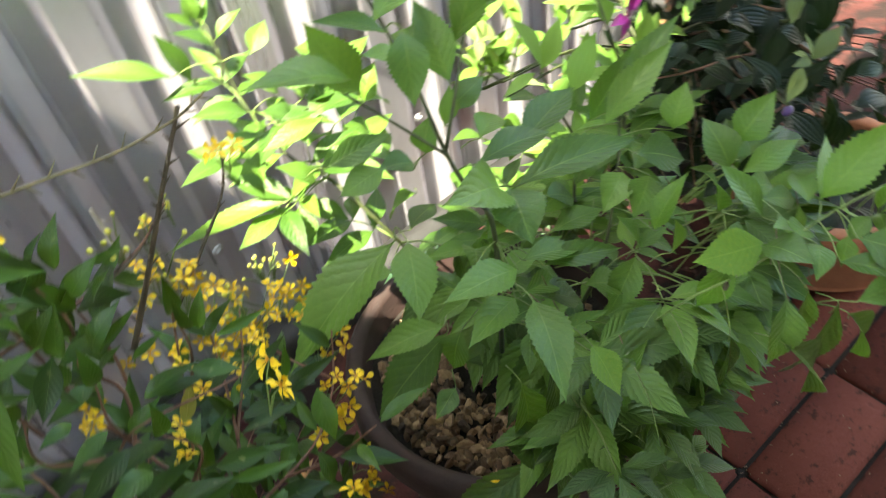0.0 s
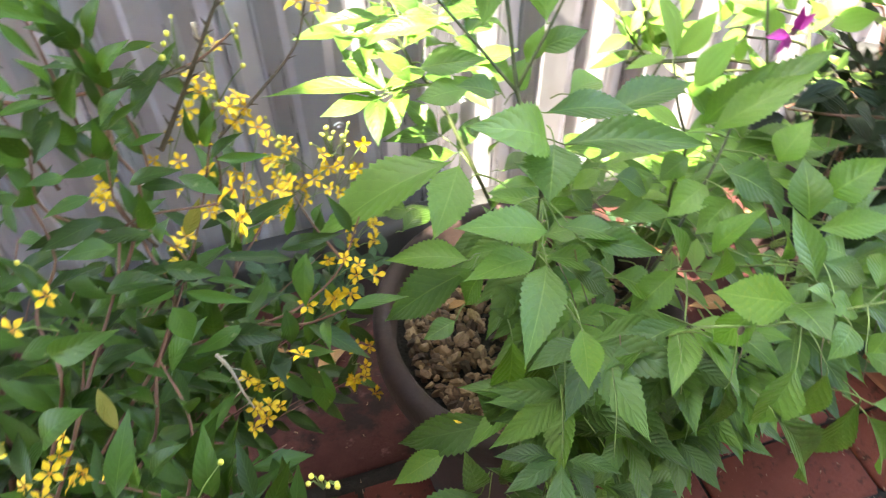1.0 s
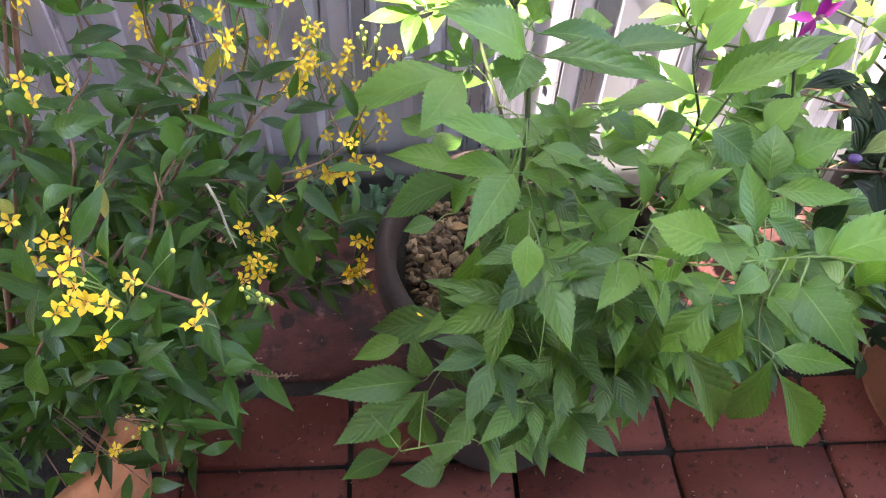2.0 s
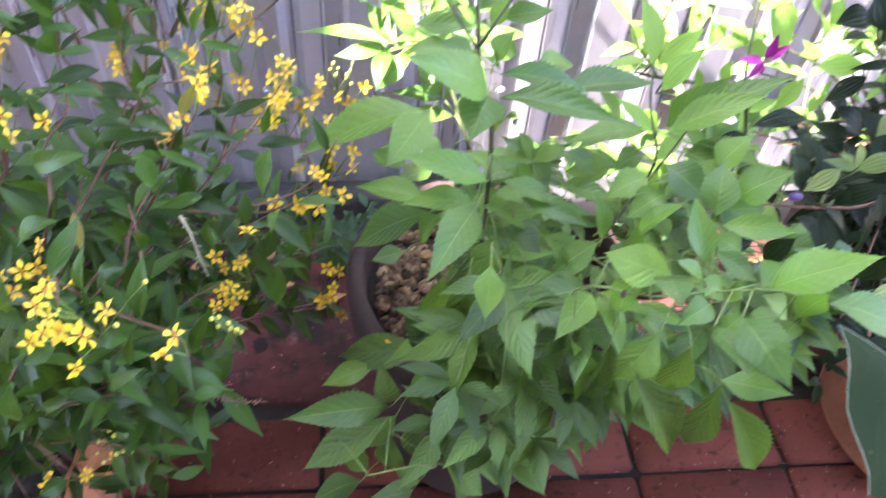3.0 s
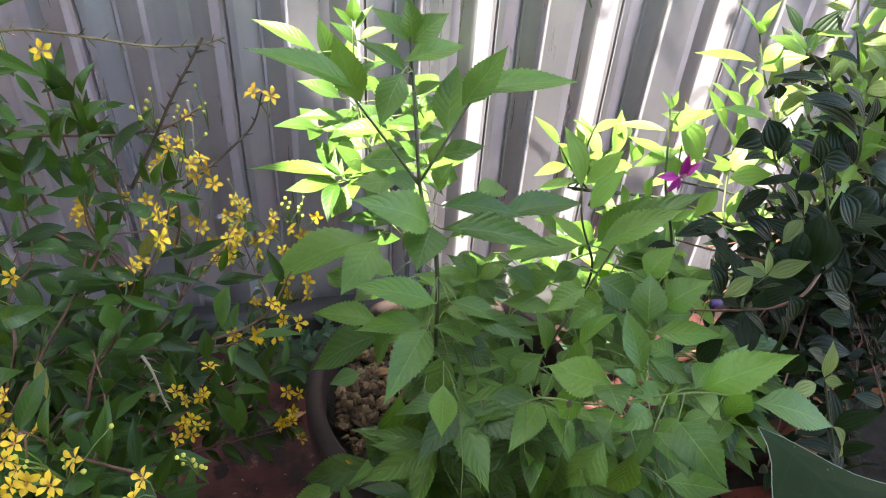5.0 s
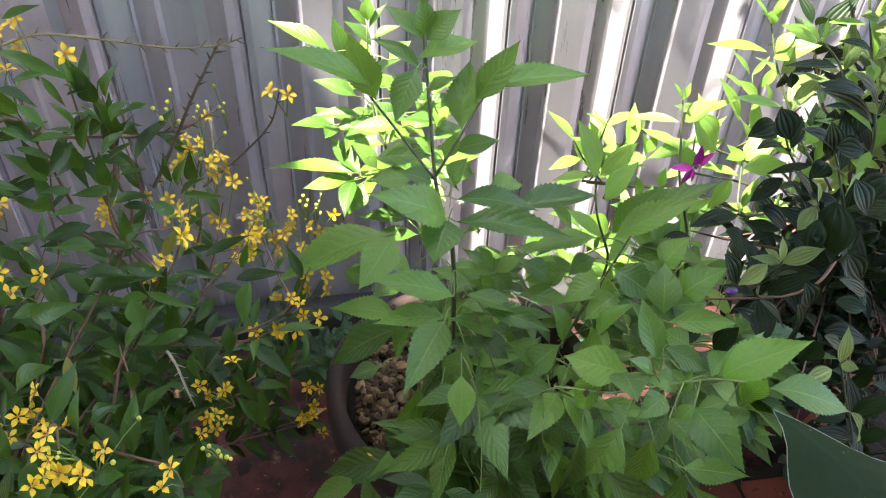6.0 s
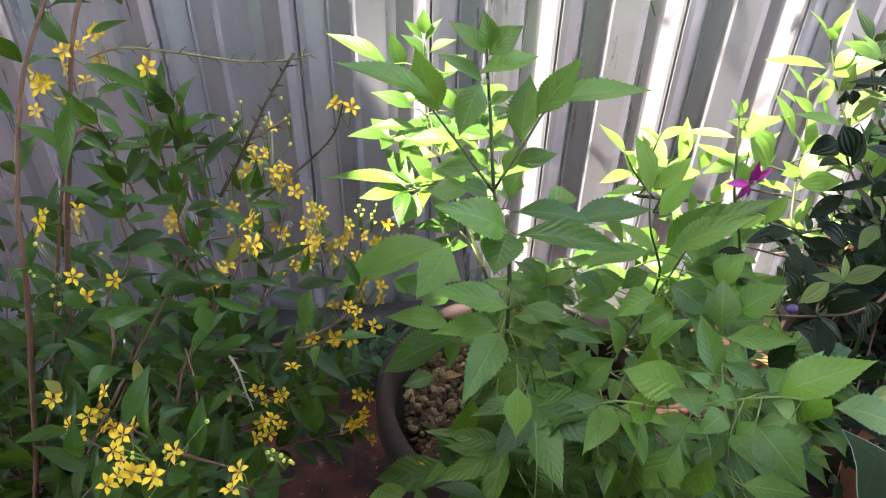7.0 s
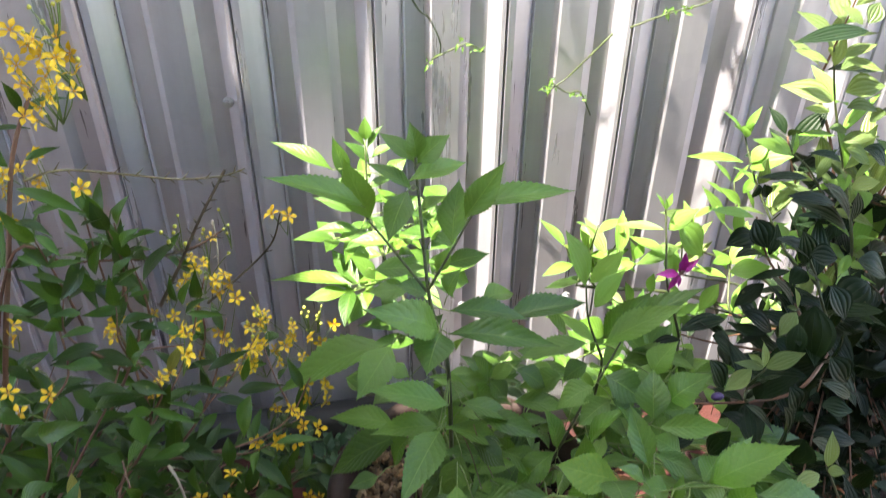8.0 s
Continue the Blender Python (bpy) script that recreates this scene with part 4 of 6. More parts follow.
# dry stalks left hanging inside the crown
for k in range(22):
    a = Vector((0.20 + rng.uniform(-0.08, 0.22), 0.56 + rng.uniform(-0.08, 0.10), rng.uniform(0.42, 0.52)))
    b = a + Vector((rng.uniform(-0.03, 0.05), rng.uniform(-0.05, 0.02), -rng.uniform(0.05, 0.12)))
    bm = bmesh.new()
    tube_into(bm, smooth_line([a, a.lerp(b, 0.5) + Vector((rng.uniform(-0.01, 0.01), 0, 0.006)), b], 3), 0.0006, 0.0004, 5)
    part("dry_stalk", bm, M_TWIG if k % 3 else M_PETIOLE, tec)

# dry flower tip caught among the stalks
bm = bmesh.new()
bmesh.ops.create_icosphere(bm, subdivisions=2, radius=1.0, matrix=Matrix.Translation((0.2163, 0.4731, 0.5350)) @ Matrix.Diagonal((0.0022, 0.0020, 0.0045, 1)))
part("withered_bud", bm, M_BARE, tec, "withered brown bud")

# low growth on the fence side that shades the cement strip
for k in range(16):
    base = Vector((0.25 + rng.uniform(0, 0.10), 0.70 + rng.uniform(-0.05, 0.05), rng.uniform(0.33, 0.40)))
    d = Vector((rng.uniform(0.4, 1.0), rng.uniform(-0.1, 0.7), rng.uniform(-0.3, 0.2)))
    compound(tec, TEC, base, d, rng.uniform(0.06, 0.14), rng.uniform(0.055, 0.075), rng)

inner_foliage(tec)

# ---- yellow-flowered bush ----
GAL = blades("leaf", M_GAL, 0.29, 0.0, 8, droop=(0.02, 0.40), fold=(0.15, 0.7), rows=9, blunt=0.9, point=1.2, widest=0.40)
gal = thing("flowering_bush", (-0.366, 0.540, 0.182), "bush with dark oval leaves, reddish twigs and small yellow star flowers", "bush")
ROOT = Vector((-0.345, 0.56, 0.185))
GSTEMS = [
    [(-0.262, 0.609, 0.450), (-0.220, 0.613, 0.607), (-0.197, 0.632, 0.698), (-0.178, 0.650, 0.772), (-0.156, 0.668, 0.818)],
    [(-0.133, 0.607, 0.506), (-0.131, 0.632, 0.563), (-0.141, 0.650, 0.599), (-0.141, 0.650, 0.651), (-0.142, 0.650, 0.693), (-0.142, 0.650, 0.724)],
    [(-0.197, 0.622, 0.693), (-0.160, 0.641, 0.682), (-0.107, 0.659, 0.669), (-0.071, 0.668, 0.670), (-0.044, 0.678, 0.680)],
    [(-0.108, 0.619, 0.490), (-0.081, 0.642, 0.515), (-0.055, 0.668, 0.530), (-0.032, 0.695, 0.554)],
    [(-0.166, 0.550, 0.457), (-0.143, 0.578, 0.511), (-0.112, 0.632, 0.536), (-0.089, 0.659, 0.575), (-0.067, 0.668, 0.639)],
    [(-0.280, 0.585, 0.474), (-0.242, 0.576, 0.601), (-0.230, 0.595, 0.676), (-0.215, 0.632, 0.745), (-0.196, 0.668, 0.788)],
    [(-0.144, 0.604, 0.473), (-0.091, 0.600, 0.495), (-0.047, 0.609, 0.494), (-0.011, 0.638, 0.490), (0.012, 0.659, 0.519)],
    [(-0.211, 0.536, 0.483), (-0.184, 0.576, 0.517), (-0.153, 0.613, 0.557), (-0.135, 0.632, 0.589), (-0.073, 0.576, 0.643)],
    [(-0.209, 0.491, 0.471), (-0.167, 0.456, 0.562), (-0.145, 0.447, 0.596), (-0.143, 0.437, 0.585)],
    [(-0.156, 0.493, 0.460), (-0.132, 0.505, 0.499), (-0.123, 0.521, 0.535), (-0.131, 0.548, 0.556)],
    [(-0.135, 0.494, 0.455), (-0.099, 0.466, 0.515), (-0.084, 0.447, 0.528)],
    [(-0.129, 0.632, 0.589), (-0.126, 0.641, 0.640), (-0.123, 0.650, 0.676), (-0.122, 0.650, 0.709)],
    [(-0.192, 0.557, 0.539), (-0.197, 0.595, 0.566), (-0.177, 0.613, 0.591), (-0.180, 0.632, 0.628), (-0.193, 0.650, 0.643)],
]
BUSH_0 = [
    ((-0.155, 0.583, 0.780), (-0.113, 0.574, 0.762), 0.010),
    ((-0.167, 0.593, 0.749), (-0.142, 0.583, 0.741), 0.010),
    ((-0.161, 0.602, 0.733), (-0.145, 0.593, 0.718), 0.009),
    ((-0.148, 0.593, 0.795), (-0.124, 0.593, 0.803), 0.007),
    ((-0.158, 0.602, 0.750), (-0.132, 0.602, 0.755), 0.006),
    ((-0.144, 0.611, 0.747), (-0.132, 0.602, 0.729), 0.006),
    ((-0.145, 0.528, 0.788), (-0.157, 0.509, 0.744), 0.012),
    ((-0.189, 0.565, 0.700), (-0.156, 0.556, 0.696), 0.010),
    ((-0.176, 0.565, 0.698), (-0.162, 0.556, 0.690), 0.006),
    ((-0.172, 0.602, 0.700), (-0.145, 0.593, 0.694), 0.007),
    ((-0.178, 0.602, 0.716), (-0.163, 0.602, 0.704), 0.006),
    ((-0.161, 0.602, 0.705), (-0.134, 0.602, 0.708), 0.008),
    ((-0.118, 0.620, 0.721), (-0.125, 0.620, 0.747), 0.015),
]
BUSH_1 = [
    ((-0.111, 0.620, 0.725), (-0.097, 0.620, 0.750), 0.011),
    ((-0.118, 0.630, 0.723), (-0.106, 0.630, 0.738), 0.008),
    ((-0.112, 0.620, 0.707), (-0.093, 0.611, 0.727), 0.011),
    ((-0.098, 0.620, 0.717), (-0.082, 0.611, 0.723), 0.005),
    ((-0.106, 0.620, 0.697), (-0.092, 0.611, 0.717), 0.009),
    ((-0.139, 0.620, 0.697), (-0.145, 0.611, 0.728), 0.011),
    ((-0.138, 0.620, 0.692), (-0.120, 0.611, 0.717), 0.012),
    ((-0.132, 0.611, 0.688), (-0.119, 0.602, 0.723), 0.009),
    ((-0.119, 0.602, 0.688), (-0.097, 0.593, 0.714), 0.011),
    ((-0.117, 0.602, 0.685), (-0.093, 0.593, 0.706), 0.007),
    ((-0.134, 0.602, 0.680), (-0.140, 0.593, 0.710), 0.012),
    ((-0.132, 0.593, 0.708), (-0.151, 0.583, 0.688), 0.013),
    ((-0.144, 0.593, 0.668), (-0.160, 0.583, 0.676), 0.008),
]
BUSH_2 = [
    ((-0.114, 0.583, 0.663), (-0.085, 0.574, 0.673), 0.010),
    ((-0.109, 0.583, 0.660), (-0.085, 0.574, 0.661), 0.009),
    ((-0.134, 0.583, 0.660), (-0.157, 0.574, 0.661), 0.009),
    ((-0.108, 0.593, 0.679), (-0.090, 0.593, 0.683), 0.005),
    ((-0.131, 0.574, 0.651), (-0.163, 0.565, 0.648), 0.013),
    ((-0.130, 0.565, 0.638), (-0.154, 0.556, 0.648), 0.013),
    ((-0.108, 0.565, 0.635), (-0.098, 0.565, 0.652), 0.009),
    ((-0.138, 0.546, 0.628), (-0.103, 0.537, 0.634), 0.015),
    ((-0.107, 0.546, 0.636), (-0.082, 0.537, 0.631), 0.011),
    ((-0.137, 0.546, 0.615), (-0.102, 0.537, 0.629), 0.015),
    ((-0.111, 0.546, 0.604), (-0.107, 0.537, 0.582), 0.016),
    ((-0.188, 0.537, 0.605), (-0.153, 0.528, 0.614), 0.013),
    ((-0.172, 0.528, 0.613), (-0.132, 0.519, 0.630), 0.016),
]
BUSH_3 = [
    ((-0.197, 0.537, 0.632), (-0.177, 0.528, 0.624), 0.011),
    ((-0.077, 0.602, 0.664), (-0.078, 0.602, 0.691), 0.007),
    ((-0.074, 0.602, 0.661), (-0.063, 0.602, 0.685), 0.009),
    ((-0.073, 0.602, 0.652), (-0.052, 0.602, 0.666), 0.008),
    ((-0.070, 0.593, 0.659), (-0.041, 0.593, 0.654), 0.006),
    ((-0.090, 0.583, 0.661), (-0.070, 0.574, 0.650), 0.011),
    ((-0.070, 0.620, 0.575), (-0.031, 0.620, 0.594), 0.011),
    ((-0.043, 0.620, 0.559), (-0.034, 0.620, 0.588), 0.008),
    ((-0.049, 0.620, 0.547), (-0.007, 0.611, 0.558), 0.011),
    ((-0.034, 0.593, 0.568), (-0.042, 0.574, 0.538), 0.016),
    ((-0.086, 0.583, 0.593), (-0.049, 0.583, 0.582), 0.008),
    ((-0.106, 0.565, 0.592), (-0.071, 0.556, 0.579), 0.008),
    ((-0.095, 0.574, 0.587), (-0.066, 0.565, 0.578), 0.006),
]
BUSH_4 = [
    ((-0.061, 0.583, 0.562), (-0.080, 0.574, 0.544), 0.011),
    ((-0.082, 0.565, 0.548), (-0.115, 0.556, 0.543), 0.011),
    ((-0.094, 0.565, 0.544), (-0.061, 0.556, 0.536), 0.016),
    ((-0.055, 0.574, 0.541), (-0.057, 0.567, 0.511), 0.013),
    ((-0.056, 0.573, 0.479), (-0.042, 0.570, 0.442), 0.012),
    ((-0.041, 0.591, 0.435), (-0.046, 0.579, 0.392), 0.021),
    ((-0.019, 0.625, 0.407), (-0.014, 0.614, 0.462), 0.014),
    ((-0.060, 0.571, 0.489), (-0.079, 0.562, 0.488), 0.014),
    ((-0.084, 0.565, 0.522), (-0.083, 0.562, 0.488), 0.012),
    ((-0.134, 0.502, 0.511), (-0.102, 0.500, 0.561), 0.020),
    ((-0.134, 0.502, 0.507), (-0.093, 0.491, 0.535), 0.019),
    ((-0.199, 0.519, 0.548), (-0.167, 0.519, 0.571), 0.023),
    ((-0.193, 0.463, 0.545), (-0.190, 0.472, 0.578), 0.014),
]
BUSH_5 = [
    ((-0.152, 0.454, 0.538), (-0.163, 0.445, 0.587), 0.016),
    ((-0.147, 0.491, 0.530), (-0.121, 0.491, 0.556), 0.013),
    ((-0.144, 0.472, 0.537), (-0.145, 0.472, 0.558), 0.007),
    ((-0.084, 0.501, 0.456), (-0.077, 0.493, 0.508), 0.011),
    ((-0.103, 0.504, 0.496), (-0.095, 0.500, 0.518), 0.006),
    ((-0.091, 0.502, 0.507), (-0.085, 0.505, 0.489), 0.007),
    ((-0.198, 0.454, 0.380), (-0.155, 0.446, 0.437), 0.015),
    ((-0.203, 0.446, 0.442), (-0.193, 0.446, 0.404), 0.013),
    ((-0.192, 0.444, 0.457), (-0.161, 0.440, 0.488), 0.009),
    ((-0.149, 0.442, 0.473), (-0.177, 0.440, 0.487), 0.011),
    ((-0.147, 0.450, 0.482), (-0.166, 0.452, 0.504), 0.010),
    ((-0.148, 0.443, 0.465), (-0.113, 0.436, 0.477), 0.009),
    ((-0.141, 0.440, 0.484), (-0.109, 0.436, 0.518), 0.010),
]
BUSH_6 = [
    ((-0.132, 0.446, 0.509), (-0.104, 0.445, 0.520), 0.010),
    ((-0.117, 0.435, 0.523), (-0.107, 0.435, 0.562), 0.007),
    ((-0.155, 0.439, 0.337), (-0.141, 0.430, 0.416), 0.014),
    ((-0.149, 0.440, 0.313), (-0.121, 0.431, 0.408), 0.013),
    ((-0.132, 0.441, 0.401), (-0.089, 0.437, 0.393), 0.008),
    ((-0.129, 0.453, 0.386), (-0.099, 0.448, 0.426), 0.012),
    ((-0.107, 0.445, 0.451), (-0.106, 0.441, 0.407), 0.013),
    ((-0.088, 0.442, 0.470), (-0.063, 0.435, 0.488), 0.012),
    ((-0.084, 0.469, 0.482), (-0.051, 0.462, 0.498), 0.010),
    ((-0.093, 0.480, 0.468), (-0.072, 0.482, 0.520), 0.013),
    ((-0.085, 0.470, 0.473), (-0.070, 0.461, 0.471), 0.009),
    ((-0.158, 0.491, 0.518), (-0.187, 0.482, 0.525), 0.016),
    ((-0.164, 0.492, 0.511), (-0.150, 0.491, 0.538), 0.011),
]
BUSH_7 = [
    ((-0.199, 0.446, 0.512), (-0.184, 0.454, 0.551), 0.015),
    ((-0.198, 0.422, 0.481), (-0.190, 0.426, 0.518), 0.017),
    ((-0.147, 0.500, 0.538), (-0.129, 0.500, 0.544), 0.010),
    ((-0.136, 0.454, 0.530), (-0.118, 0.449, 0.532), 0.016),
    ((-0.152, 0.458, 0.493), (-0.158, 0.459, 0.518), 0.013),
    ((-0.163, 0.445, 0.532), (-0.181, 0.435, 0.527), 0.014),
    ((-0.204, 0.436, 0.360), (-0.226, 0.428, 0.351), 0.016),
]
BUSH = BUSH_0 + BUSH_1 + BUSH_2 + BUSH_3 + BUSH_4 + BUSH_5 + BUSH_6 + BUSH_7
AGED_0 = [
    ((-0.166, 0.539, 0.558), (-0.162, 0.521, 0.536), 0.010),
    ((-0.105, 0.632, 0.568), (-0.089, 0.632, 0.598), 0.010),
    ((-0.219, 0.521, 0.547), (-0.227, 0.521, 0.562), 0.009),
]
AGED = AGED_0

rng = random.Random(21)


HEADS_A = [
    ((-0.208, 0.595, 0.659), 0.010, 3, 0.020),
    ((-0.184, 0.539, 0.624), 0.002, 1, 0.021),
    ((-0.168, 0.557, 0.624), 0.002, 1, 0.017),
    ((-0.206, 0.576, 0.612), 0.002, 1, 0.016),
    ((-0.125, 0.610, 0.763), 0.003, 1, 0.020),
    ((0.001, 0.684, 0.688), 0.006, 3, 0.017),
    ((-0.069, 0.668, 0.648), 0.012, 4, 0.016),
    ((-0.062, 0.668, 0.630), 0.014, 5, 0.017),
    ((-0.063, 0.533, 0.673), 0.011, 3, 0.020),
    ((-0.061, 0.659, 0.580), 0.022, 6, 0.017),
    ((-0.036, 0.695, 0.552), 0.020, 5, 0.016),
    ((-0.034, 0.695, 0.527), 0.024, 6, 0.018),
    ((-0.014, 0.711, 0.521), 0.020, 4, 0.016),
    ((-0.049, 0.668, 0.561), 0.018, 3, 0.016),
]
HEADS_B = [
    ((0.008, 0.734, 0.513), 0.024, 7, 0.017),
    ((0.013, 0.741, 0.480), 0.010, 3, 0.016),
    ((0.013, 0.677, 0.483), 0.014, 5, 0.018),
    ((-0.001, 0.642, 0.473), 0.010, 3, 0.020),
    ((-0.021, 0.622, 0.476), 0.008, 2, 0.021),
    ((-0.040, 0.615, 0.487), 0.004, 1, 0.019),
    ((-0.012, 0.624, 0.512), 0.010, 3, 0.016),
    ((-0.052, 0.548, 0.524), 0.003, 1, 0.022),
    ((-0.081, 0.594, 0.427), 0.012, 4, 0.018),
    ((-0.086, 0.602, 0.386), 0.012, 4, 0.019),
    ((-0.004, 0.662, 0.330), 0.012, 3, 0.019),
    ((-0.007, 0.662, 0.292), 0.014, 5, 0.020),
    ((-0.205, 0.526, 0.514), 0.016, 8, 0.018),
    ((-0.147, 0.437, 0.566), 0.018, 10, 0.018),
]
HEADS_C = [
    ((-0.074, 0.410, 0.574), 0.006, 2, 0.019),
    ((-0.111, 0.632, 0.554), 0.012, 3, 0.016),
    ((-0.122, 0.627, 0.544), 0.004, 1, 0.015),
    ((-0.178, 0.659, 0.753), 0.014, 4, 0.018),
    ((-0.198, 0.650, 0.734), 0.014, 5, 0.018),
    ((-0.206, 0.650, 0.718), 0.010, 3, 0.016),
    ((-0.132, 0.632, 0.611), 0.010, 3, 0.016),
    ((-0.144, 0.632, 0.616), 0.004, 1, 0.015),
    ((-0.100, 0.659, 0.622), 0.010, 3, 0.014),
    ((-0.106, 0.659, 0.589), 0.008, 2, 0.014),
    ((-0.222, 0.604, 0.653), 0.010, 2, 0.014),
    ((-0.108, 0.576, 0.874), 0.012, 9, 0.017),
    ((-0.115, 0.576, 0.859), 0.012, 8, 0.017),
    ((-0.134, 0.595, 0.844), 0.010, 5, 0.017),
    ((-0.227, 0.472, 0.287), 0.014, 5, 0.017),
]


# leaves left out along the camera's view of the flowers and left pot
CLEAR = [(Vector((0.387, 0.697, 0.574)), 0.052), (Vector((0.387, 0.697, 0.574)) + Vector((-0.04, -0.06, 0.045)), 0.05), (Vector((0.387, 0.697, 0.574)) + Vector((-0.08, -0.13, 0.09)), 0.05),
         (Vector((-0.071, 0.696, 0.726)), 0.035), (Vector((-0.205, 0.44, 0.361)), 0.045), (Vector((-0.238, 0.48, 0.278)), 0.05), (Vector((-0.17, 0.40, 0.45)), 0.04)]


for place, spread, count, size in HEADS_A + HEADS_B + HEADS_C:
    # from the flower head towards the camera
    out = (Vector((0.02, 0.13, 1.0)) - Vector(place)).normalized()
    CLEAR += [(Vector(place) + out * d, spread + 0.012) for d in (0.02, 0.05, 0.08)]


def leafy(parent, line, meshes, size, gap, rng, start=0.25, name="leaf", bend=0.5):
    """Opposite pairs of leaves along a line, each pair turned a quarter against the last."""
    run, turn, total = 0.0, rng.uniform(0, 3), sum((b - a).length for a, b in zip(line, line[1:]))
    done = 0.0
    for a, b in zip(line, line[1:]):
        step = (b - a).length
        done += step
        run += step
        if run < gap or done < start * total:
            continue
        run = 0.0
        d = (b - a).normalized()
        turn += math.pi / 2 + rng.uniform(-0.4, 0.4)
        s = d.cross(Vector((0.2, 0.9, 0.3))).normalized()
        s = Matrix.Rotation(turn, 3, d) @ s
        for k in (1, -1):
            w = (s * k + d * rng.uniform(0.2, 0.9) * bend * 2 + Vector((0, 0, rng.uniform(-0.25, 0.25)))).normalized()
            length = size * rng.uniform(0.65, 1.15)
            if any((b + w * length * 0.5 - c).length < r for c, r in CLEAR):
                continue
            place_blade(name, rng.choice(meshes), b + w * 0.003, b + w * length, 0, parent, (rng.uniform(-0.4, 0.4), rng.uniform(-0.6, 0.1), 1), rng.uniform(-0.3, 0.3))


for n, pts in enumerate(GSTEMS):
    first = Vector(pts[0])
    pts = [ROOT + Vector((rng.uniform(-0.04, 0.04), rng.uniform(-0.04, 0.04), 0)), (ROOT + first) / 2 + Vector((0, 0, 0.02))] + [Vector(p) for p in pts]
    line = smooth_line(pts, 6)
    bm = bmesh.new()
    tube_into(bm, line, 0.0030 if n in (0, 5) else 0.0017, 0.0015 if n in (0, 5) else 0.0007, 7)
    part("stem", bm, M_REDSTEM, gal)
    low = [p for p in line if p.z < 0.56]
    leafy(gal, low, GAL, 0.047, 0.021, rng, 0.30)
    leafy(gal, [p for p in line if p.z >= 0.53], GAL, 0.050 if n in (0, 5) else 0.040, 0.034 if n in (0, 5) else 0.045 if n in (1, 11) else 0.060, rng, 0.05)
    for k in range(2):
        i = rng.randrange(len(line) // 3, len(line) - 3)
        d = Vector((rng.uniform(-1, 1), rng.uniform(-0.5, 0.8), rng.uniform(-0.1, 0.6))).normalized()
        if line[i].z > 0.52:
            continue
        shoot = smooth_line([line[i], line[i] + d * 0.04, line[i] + d * 0.075 + Vector((0, 0, 0.015))], 6)
        bm = bmesh.new()
        tube_into(bm, shoot, 0.0013, 0.0006, 5)
        part("twig", bm, M_REDSTEM, gal)
        leafy(gal, shoot, GAL, 0.046, 0.015, rng, 0.2)

for base, tip, width in BUSH:
    place_blade("leaf", rng.choice(GAL), base, tip, width, gal, (rng.uniform(-0.3, 0.3), rng.uniform(-0.8, -0.2), 1), rng.uniform(-0.3, 0.3), 0.31)
old = blades("leaf", M_DRYLEAF, 0.31, 0.0, 1, rows=8)[0]
for base, tip, width in AGED:
    place_blade("leaf", old, base, tip, width, gal, (0.2, -0.6, 1), 0.2, 0.31)

# upright leafy shoots of the bush's upper half
SHOOTS = [
    (-0.123, 0.630, 0.723), (-0.114, 0.640, 0.682), (-0.170, 0.620, 0.716), (-0.160, 0.610, 0.671),
    (-0.075, 0.660, 0.623), (-0.128, 0.620, 0.651), (-0.118, 0.600, 0.612), (-0.114, 0.620, 0.538),
]
rng = random.Random(71)
for tip in SHOOTS:
    tip = Vector(tip)
    line = smooth_line([tip + Vector((rng.uniform(-0.03, 0.03), 0.02, -0.095)), tip + Vector((rng.uniform(-0.012, 0.012), 0.008, -0.045)), tip], 6)
    bm = bmesh.new()
    tube_into(bm, line, 0.0014, 0.0005, 5)
    part("twig", bm, M_REDSTEM, gal)
    leafy(gal, line, GAL, 0.044, 0.030, rng, 0.1, bend=0.8)
    place_blade("leaf", rng.choice(GAL), tip, tip + Vector((rng.uniform(-0.015, 0.015), -0.008, 0.036)), 0, gal, (0.1, -0.8, 0.4))

# low shoots round the pot
rng = random.Random(60)
for k in range(74):
    if k < 24:
        tip = Vector((rng.uniform(-0.38, -0.16), rng.uniform(0.44, 0.54), rng.uniform(0.20, 0.38)))
    elif k < 44:
        tip = Vector((rng.uniform(-0.42, -0.10), rng.uniform(0.60, 0.78), rng.uniform(0.26, 0.42)))
    elif k < 66:
        tip = Vector((rng.uniform(-0.34, -0.10), rng.uniform(0.63, 0.74), rng.uniform(0.38, 0.54)))
    else:
        tip = Vector((rng.uniform(-0.07, 0.00), rng.uniform(0.70, 0.80), rng.uniform(0.22, 0.34)))
    shoot = smooth_line([ROOT, ROOT.lerp(tip, 0.55) + Vector((0, 0, 0.05)), tip], 8)
    bm = bmesh.new()
    tube_into(bm, shoot, 0.0013, 0.0005, 5)
    part("twig", bm, M_REDSTEM, gal)
    leafy(gal, shoot, GAL, 0.048, 0.017, rng, 0.45)

